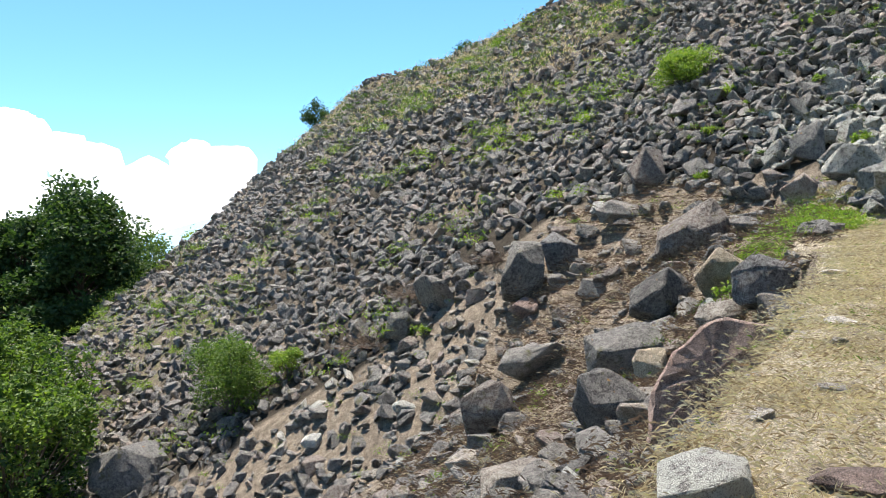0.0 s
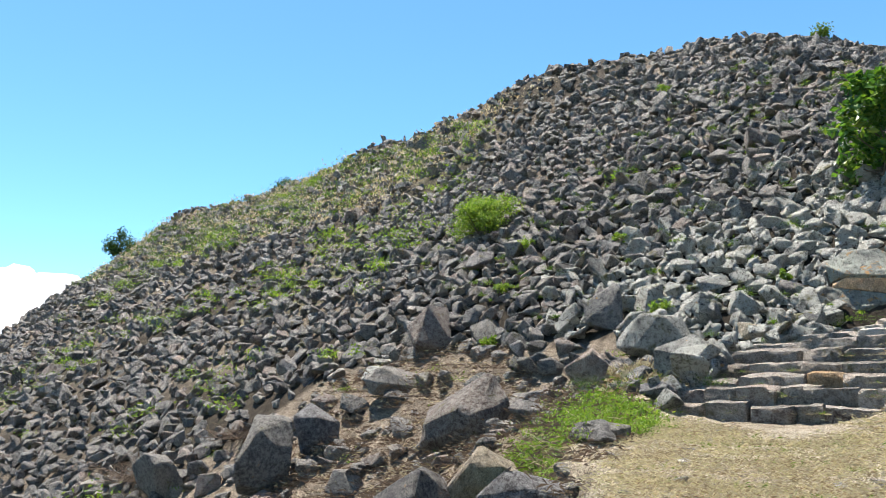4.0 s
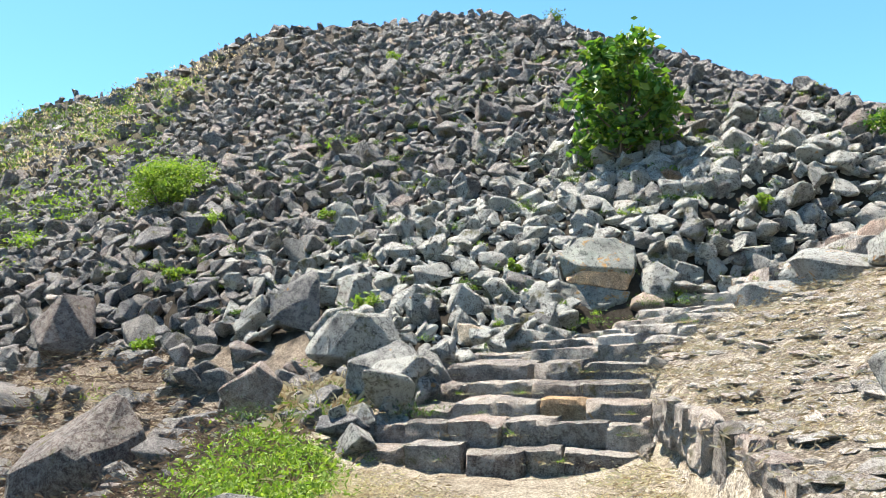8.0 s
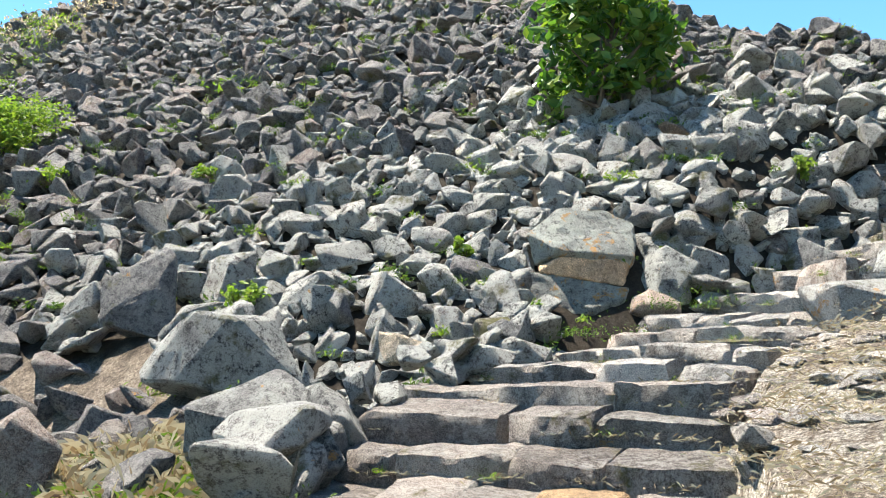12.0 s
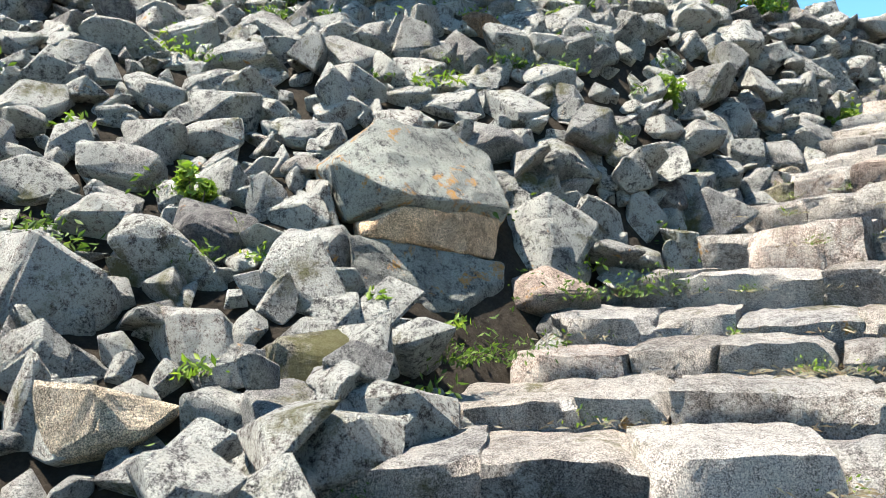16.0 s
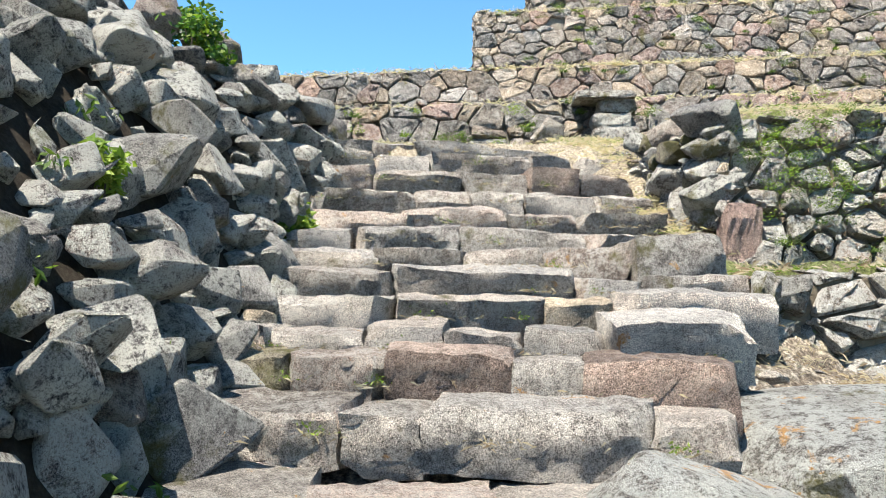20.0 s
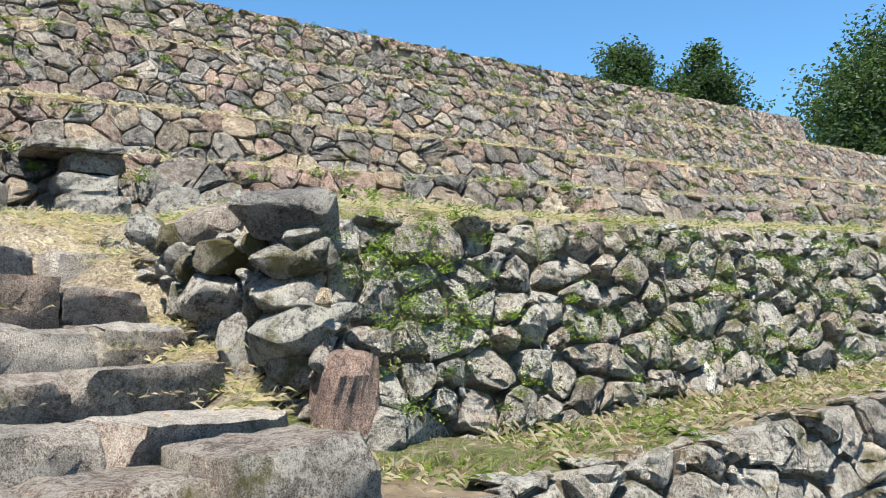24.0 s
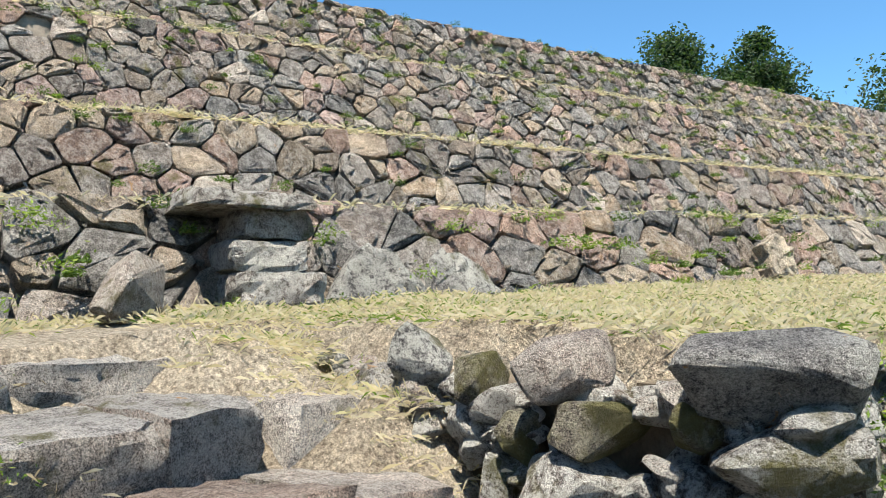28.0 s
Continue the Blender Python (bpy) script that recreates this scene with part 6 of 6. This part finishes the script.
def in_rubble(x, y):
    return bool(is_rubble(np.array([x]), np.array([y]))[0]) and gz(x, y) < 14


weeds("weeds", "bright green weeds growing between the grey stones", random_spots(420, -18, 12, 20, 48, lambda x, y: in_rubble(x, y) and lumps(x, y, 0.33, 3.0) + g.normal() * 0.3 > 0.2, 0.25), M_LEAF_BRIGHT, 0.11, 55, 0.26, 0.6)
weeds("weeds", "green weeds growing between the grey stones", random_spots(230, 7, 18, 12, 24, lambda x, y: in_rubble(x, y), 0.08), M_LEAF_MID, 0.06, 60, 0.07, 0.7)
weeds("weeds", "yellow green weeds growing between the grey stones", random_spots(150, 7, 18, 12, 26, lambda x, y: in_rubble(x, y), 0.1), M_LEAF_BRIGHT, 0.05, 60, 0.065, 0.7)
weeds("grass_slope", "dry and green grass along the mound's upper slope", random_spots(700, -8, 15, 34, 68, lambda x, y: 8.5 < gz(x, y) < 14.3, 0.12), M_LEAF_MID, 0.13, 26, 0.28, 1.2, tall=0.35)
weeds("grass_slope", "dry yellow grass along the mound's upper slope", random_spots(700, -8, 16, 32, 68, lambda x, y: 8.5 < gz(x, y) < 14.5, 0.12), M_STRAW, 0.14, 24, 0.32, 1.2, tall=0.35)
patch_spots = [(5.85 + 1.15 * math.cos(a) * r, 11.9 + 1.4 * math.sin(a) * r) for a, r in zip(g.uniform(0, 6.28, 380), np.sqrt(g.uniform(0, 1, 380)))]
weeds("green_patch", "dense bright green ground cover beside the path", [(x, y, gz(x, y) + 0.02) for x, y in patch_spots], M_LEAF_BRIGHT, 0.055, 46, 0.09, 0.8, tall=0.9)
weeds("weeds", "green weeds between the slope's boulders", random_spots(120, -6, 9, 5, 21, lambda x, y: 0.8 * x - 0.6 * y < -2.2 and not in_rubble(x, y), 0.03), M_LEAF_BRIGHT, 0.06, 40, 0.11, 0.7)
weeds("weeds", "dark green weeds at the foot of the boulders", [(x + g.normal() * 0.25, y + g.normal() * 0.25, gz(x, y) + 0.05) for x, y in ((7.9, 12.4), (8.4, 12.5), (8.6, 13.6), (7.6, 13.6), (4.5, 10.6), (4.2, 10.2), (3.9, 10.6), (11.7, 12.85), (11.3, 13.0), (12.3, 12.7), (7.0, 13.2)) for _ in range(3)], M_LEAF_MID, 0.035, 120, 0.11, 0.8)


def blades(name, label, spots, mat, length, each, spread, category="grass", thin=1.0):
    """Thin bent grass blades in tufts."""
    V, F = [], []
    k = 0
    for x, y, z in spots:
        m_ = int(each * g.uniform(0.6, 1.4))
        b0 = np.c_[x + g.normal(size=m_) * spread, y + g.normal(size=m_) * spread, np.full(m_, z)]
        d = g.normal(size=(m_, 3)) * np.array((0.8, 0.8, 0.25)) + np.array((0, 0, 0.55))
        d /= np.linalg.norm(d, axis=1, keepdims=True)
        ln = (length * g.uniform(0.4, 1.2, m_))[:, None]
        sd = np.cross(d, (0.3, 0.2, 1.0))
        sd /= np.linalg.norm(sd, axis=1, keepdims=True) + 1e-9
        wd = (0.001 + 0.0055 * length) * thin
        tip = b0 + d * ln + np.array((0, 0, -0.25)) * ln
        V.append(np.stack([b0 - sd * wd, b0 + sd * wd, b0 + d * ln * 0.6 + sd * wd * 0.7, tip], 1).reshape(-1, 3))
        i = k + np.arange(m_) * 4
        F.append(np.concatenate([np.stack([i, i + 1, i + 2], -1), np.stack([i, i + 2, i + 3], -1)]))
        k += m_ * 4
    ob = link(name, np.concatenate(V), np.concatenate(F), mat)
    return tagged(ob, label, category, kind="stuff")


def path_spots(n, s0, s1, c0, c1, lift=0.0):
    out = []
    for _ in range(n):
        s_, c_ = g.uniform(s0, s1), g.uniform(c0, c1)
        x, y = 0.6 * s_ + 0.8 * c_, 0.8 * s_ - 0.6 * c_
        if not (x > 7.3 and y > y_right(np.array(x)) - 0.2):
            out.append((x, y, gz(x, y) + lift))
    return out


blades("dry_grass", "pale straw trodden into the path", path_spots(2000, -1, 13.4, -1.35, 1.4), M_STRAW_PALE, 0.07, 40, 0.16, thin=0.5)
blades("dry_grass", "brown and pale straw lying over the trodden path", path_spots(2200, -1, 13.4, -1.35, 1.4), M_STRAW, 0.07, 40, 0.16, thin=0.5)
blades("dry_grass", "pale straw on the dry bank", [p for p in path_spots(2600, 4, 17, 1.5, 7.5) if NV[0] * p[0] + NV[1] * p[1] < 8.3], M_STRAW, 0.08, 34, 0.16, thin=0.5)
blades("dead_grass", "brown dead grass on the slope below the path", path_spots(3500, 2, 19, -9, -1.6), M_DEAD, 0.15, 30, 0.2, thin=0.6)
blades("dead_grass", "straw coloured dead grass below the path", path_spots(1500, 2, 19, -9, -1.6), M_STRAW, 0.12, 22, 0.2, thin=0.6)
blades("green_grass", "short green grass tufts on the path", path_spots(130, 0, 13, -1.6, 1.4), M_LEAF_BRIGHT, 0.08, 22, 0.1)


def wall_spots(n, v0, v1, n0, n1, z0, z1):
    """Places on a battered wall face, or along a ledge when n0 = n1."""
    out = []
    for _ in range(n):
        v, u = g.uniform(v0, v1), g.uniform()
        p = vn(v, n0 + (n1 - n0) * u - 0.06)
        out.append((p[0], p[1], z0 + (z1 - z0) * u + RISE * (v + 13)))
    return out


def ledge_spots(n, v0, v1, n0, n1, z):
    return [(*vn(v, w), z + RISE * (v + 13)) for v, w in zip(g.uniform(v0, v1, n), g.uniform(n0, n1, n))]


def lawn_spots(n):
    out = []
    for v, w in zip(g.uniform(-18, -1, n), g.uniform(9.75, 12.3, n)):
        x, y = vn(v, w)
        if not (x < 18.0 and y > y_right(np.array(x)) - 0.12):
            out.append((x, y, gz(x, y)))
    return out


weeds("wall_weeds", "green weeds growing out of the old retaining wall", wall_spots(260, -13.95, -3, 9.27, 9.62, 4.3, 5.55), M_LEAF_MID, 0.022, 60, 0.05, 0.1, tall=1.3)
weeds("wall_weeds", "yellow green weeds growing out of the old retaining wall", wall_spots(170, -13.95, -3, 9.27, 9.62, 4.35, 5.55) + wall_spots(22, -14.0, -13.2, 9.3, 9.62, 4.9, 5.55), M_LEAF_BRIGHT, 0.022, 65, 0.05, 0.1, tall=1.3)
weeds("wall_weeds", "small weeds in the joints of the terrace walls", wall_spots(70, -18, 4, 12.2, 12.7, 5.8, 6.45) + wall_spots(90, -17, 6, 14.75, 15.3, 6.6, 7.6) + wall_spots(150, -15.5, 6, 17.2, 17.9, 7.8, 9.4) + wall_spots(150, -14.5, 6, 18.9, 19.3, 9.6, 10.75), M_LEAF_MID, 0.032, 90, 0.045, 0.3)
weeds("wall_weeds", "yellow green weeds on the terrace walls", wall_spots(50, -18, 4, 12.2, 12.7, 5.8, 6.45) + wall_spots(90, -16, 6, 17.2, 17.9, 7.8, 9.4) + wall_spots(90, -15, 6, 18.9, 19.3, 9.6, 10.75), M_LEAF_BRIGHT, 0.032, 90, 0.05, 0.3)
blades("green_grass", "grass on the ledge between the retaining walls", ledge_spots(900, -14.1, 0, 8.5, 9.4, 4.33), M_LEAF_BRIGHT, 0.07, 12, 0.08)
blades("dry_grass", "straw on the ledge between the retaining walls", ledge_spots(900, -14.1, 0, 8.5, 9.4, 4.33), M_STRAW, 0.12, 8, 0.08)
blades("dry_grass", "straw coloured grass on the first terrace", lawn_spots(3800), M_STRAW_PALE, 0.085, 34, 0.11, thin=0.32)
blades("green_grass", "green grass on the first terrace", lawn_spots(1800), M_LEAF_BRIGHT, 0.06, 22, 0.12, thin=0.55)
blades("dry_grass", "dry grass fringe along the terrace ledges", ledge_spots(1100, -19, 10, 15.22, 15.5, 7.6) + ledge_spots(800, -15.9, 10, 17.85, 18.1, 9.39) + ledge_spots(700, -19, 10, 12.65, 12.95, 6.44), M_STRAW_PALE, 0.11, 14, 0.08)
foot = [(7.7 + g.normal() * 0.35, 13.4 + g.normal() * 0.4) for _ in range(120)]
blades("dry_grass", "dry grass tufts round the boulders beside the stairs", [(x, y, gz(x, y)) for x, y in foot[:70]], M_STRAW, 0.28, 40, 0.07, thin=0.45)
blades("green_grass", "green grass tufts round the boulders beside the stairs", [(x, y, gz(x, y)) for x, y in foot[70:]], M_LEAF_BRIGHT, 0.2, 40, 0.08, thin=0.5)
stair_tufts = []
for l, r, z in STEPS:
    for w in g.uniform(0, 1, 5):
        q = l * (1 - w) + r * w
        stair_tufts.append((q[0] + g.normal() * 0.05, q[1] + g.normal() * 0.05, z - 0.12))
weeds("stair_weeds", "small green weeds in the joints of the steps", stair_tufts[::2], M_LEAF_BRIGHT, 0.022, 40, 0.04, 0.6)
blades("dry_grass", "dry straw caught in the joints of the steps", stair_tufts, M_STRAW, 0.06, 30, 0.1, thin=0.5)

edge_straw = [(x, y, gz(x, y)) for x, y in zip(g.uniform(14.9, 17.4, 420), g.uniform(6.9, 8.5, 420)) if -0.5 < y - y_right(np.array(x)) < 0.1]
blades("dry_grass", "dry straw at the edge of the top steps", edge_straw, M_STRAW_PALE, 0.08, 26, 0.06, thin=0.5)

# ---- distance ----
def far_ridge(name, label, az0, az1, r, base, high, seed, mat):
    g2 = np.random.default_rng(seed)
    a = np.radians(np.linspace(az0, az1, 60))
    h = high * (0.55 + 0.25 * np.sin(a * 9 + seed) + 0.15 * np.sin(a * 23 + 2 * seed) + 0.03 * g2.normal(size=60))
    V = np.concatenate([np.stack([np.sin(a) * r, np.cos(a) * r, np.full(60, base)], -1), np.stack([np.sin(a) * r * 1.15, np.cos(a) * r * 1.15, base + h], -1), np.stack([np.sin(a) * r * 1.4, np.cos(a) * r * 1.4, np.full(60, base)], -1)])
    F = [[i, i + 1, 61 + i, 60 + i] for i in range(59)] + [[60 + i, 61 + i, 121 + i, 120 + i] for i in range(59)]
    return tagged(link(name, V, F, mat, None, "", False), label, "mountains", kind="structure")


M_HILL, _nt, _b = nodes_of("hills_painted_haze")
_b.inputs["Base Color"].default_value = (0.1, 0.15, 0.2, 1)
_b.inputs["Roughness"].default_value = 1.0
# air haze is painted on as a blue emission of the hills themselves
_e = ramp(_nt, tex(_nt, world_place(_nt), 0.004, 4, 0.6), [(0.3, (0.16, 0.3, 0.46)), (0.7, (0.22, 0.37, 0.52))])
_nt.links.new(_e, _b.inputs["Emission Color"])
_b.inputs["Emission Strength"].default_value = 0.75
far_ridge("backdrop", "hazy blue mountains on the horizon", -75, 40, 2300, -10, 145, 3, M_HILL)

M_CLOUD, _nt, _b = nodes_of("cloud")
_n = tex(_nt, world_place(_nt), 0.006, 6, 0.65)
# emission replaces sunlight on the cloud, mottled from grey to white
_nt.links.new(ramp(_nt, _n, [(0.3, (0.52, 0.56, 0.62)), (0.6, (0.78, 0.78, 0.79))]), _b.inputs["Emission Color"])
_b.inputs["Emission Strength"].default_value = 0.8
_b.inputs["Base Color"].default_value = (0.3, 0.3, 0.3, 1)
_b.inputs["Roughness"].default_value = 1.0
g = np.random.default_rng(401)
cloud = Heap()
_bm = bmesh.new()
bmesh.ops.create_icosphere(_bm, subdivisions=3, radius=1.0)
_bm.verts.index_update()
cv = np.array([x.co[:] for x in _bm.verts])
cf = np.array([[x.index for x in p.verts] for p in _bm.faces])
_bm.free()
for i in range(260):
    az = g.uniform(-60, 6)
    env = 450 + 45 * math.sin(az * 0.5 + 1.0) + 25 * math.sin(az * 1.3) - 7.5 * max(0, az + 24) + 2 * min(0, az + 34)
    env = max(env, 60)
    rad = g.uniform(35, 95)
    z = g.uniform(0.1, 1.0) * env - rad * 0.8
    r = 3000 + g.uniform(-150, 150)
    v = cv * (1 + 0.12 * np.sin(cv[:, :1] * 4 + i) + 0.1 * np.sin(cv[:, 1:2] * 5 + 2 * i) + 0.06 * np.sin(cv[:, 2:] * 11 + i) + 0.05 * np.sin(cv[:, :1] * 17 + cv[:, 2:] * 13 + i))
    v = v * np.array((1.25, 1.25, 0.85)) * rad + np.array((math.sin(radians(az)) * r, math.cos(radians(az)) * r, z + 30))
    cloud.add(v, cf)
tagged(cloud.build("backdrop_cloud", M_CLOUD, flat=False), "bank of white cumulus cloud low in the sky", "cloud", kind="structure")

# ---- dead brush on the slope ----
g = np.random.default_rng(601)
for bx, by, bw, bh in ((0.1, 21.6, 1.7, 0.8), (-1.2, 20.9, 1.6, 0.7), (2.2, 20.6, 1.0, 0.5)):
    twigs = Heap()
    for _ in range(150):
        p0 = np.array((g.normal() * bw * 0.22, g.normal() * bw * 0.22, 0.0))
        d = g.normal(size=3) * np.array((0.8, 0.8, 0.35)) + np.array((0, 0, 0.35))
        p1 = p0 + d * bh * 0.6
        p2 = p1 + (d * 0.6 + g.normal(size=3) * 0.5) * bh * 0.45
        tube(twigs, p0, p1, 0.008, 0.006, 3)
        tube(twigs, p1, p2, 0.006, 0.002, 3)
    ob = twigs.build("dead_brush", M_DEAD)
    ob.location = (bx, by, gz(bx, by) + 0.05)
    tagged(ob, "tangle of dry grey brown dead twigs on the slope", "dead brush", "dead brush")

# ---- carved spiral stone in the low retaining wall ----
carved = thing("carved_stone", "grey stone carved with a spiral in the low wall", "carved stone", at=(14.08, 8.5, 4.1))
g = np.random.default_rng(501)
v, f = rock(g, 3, 22, (0.2, 0.09, 0.2), 0.02)
R = np.array(pose(0, 0, 0, 0, 0, -62).to_3x3())
link("block", v @ R.T, f, M_OLDWALL, carved)
ridge = Heap()
prev = None
for k in range(70):
    a = k * 0.25
    r_ = 0.014 + 0.0078 * a
    q = np.array((math.cos(a) * r_, -0.088 - 0.004 * math.sin(a), math.sin(a) * r_ - 0.01)) @ R.T
    if prev is not None:
        tube(ridge, prev, q, 0.011, 0.011, 6)
    prev = q
ridge.build("spiral", M_OLDWALL, carved, "raised spiral carving")["kind"] = ""
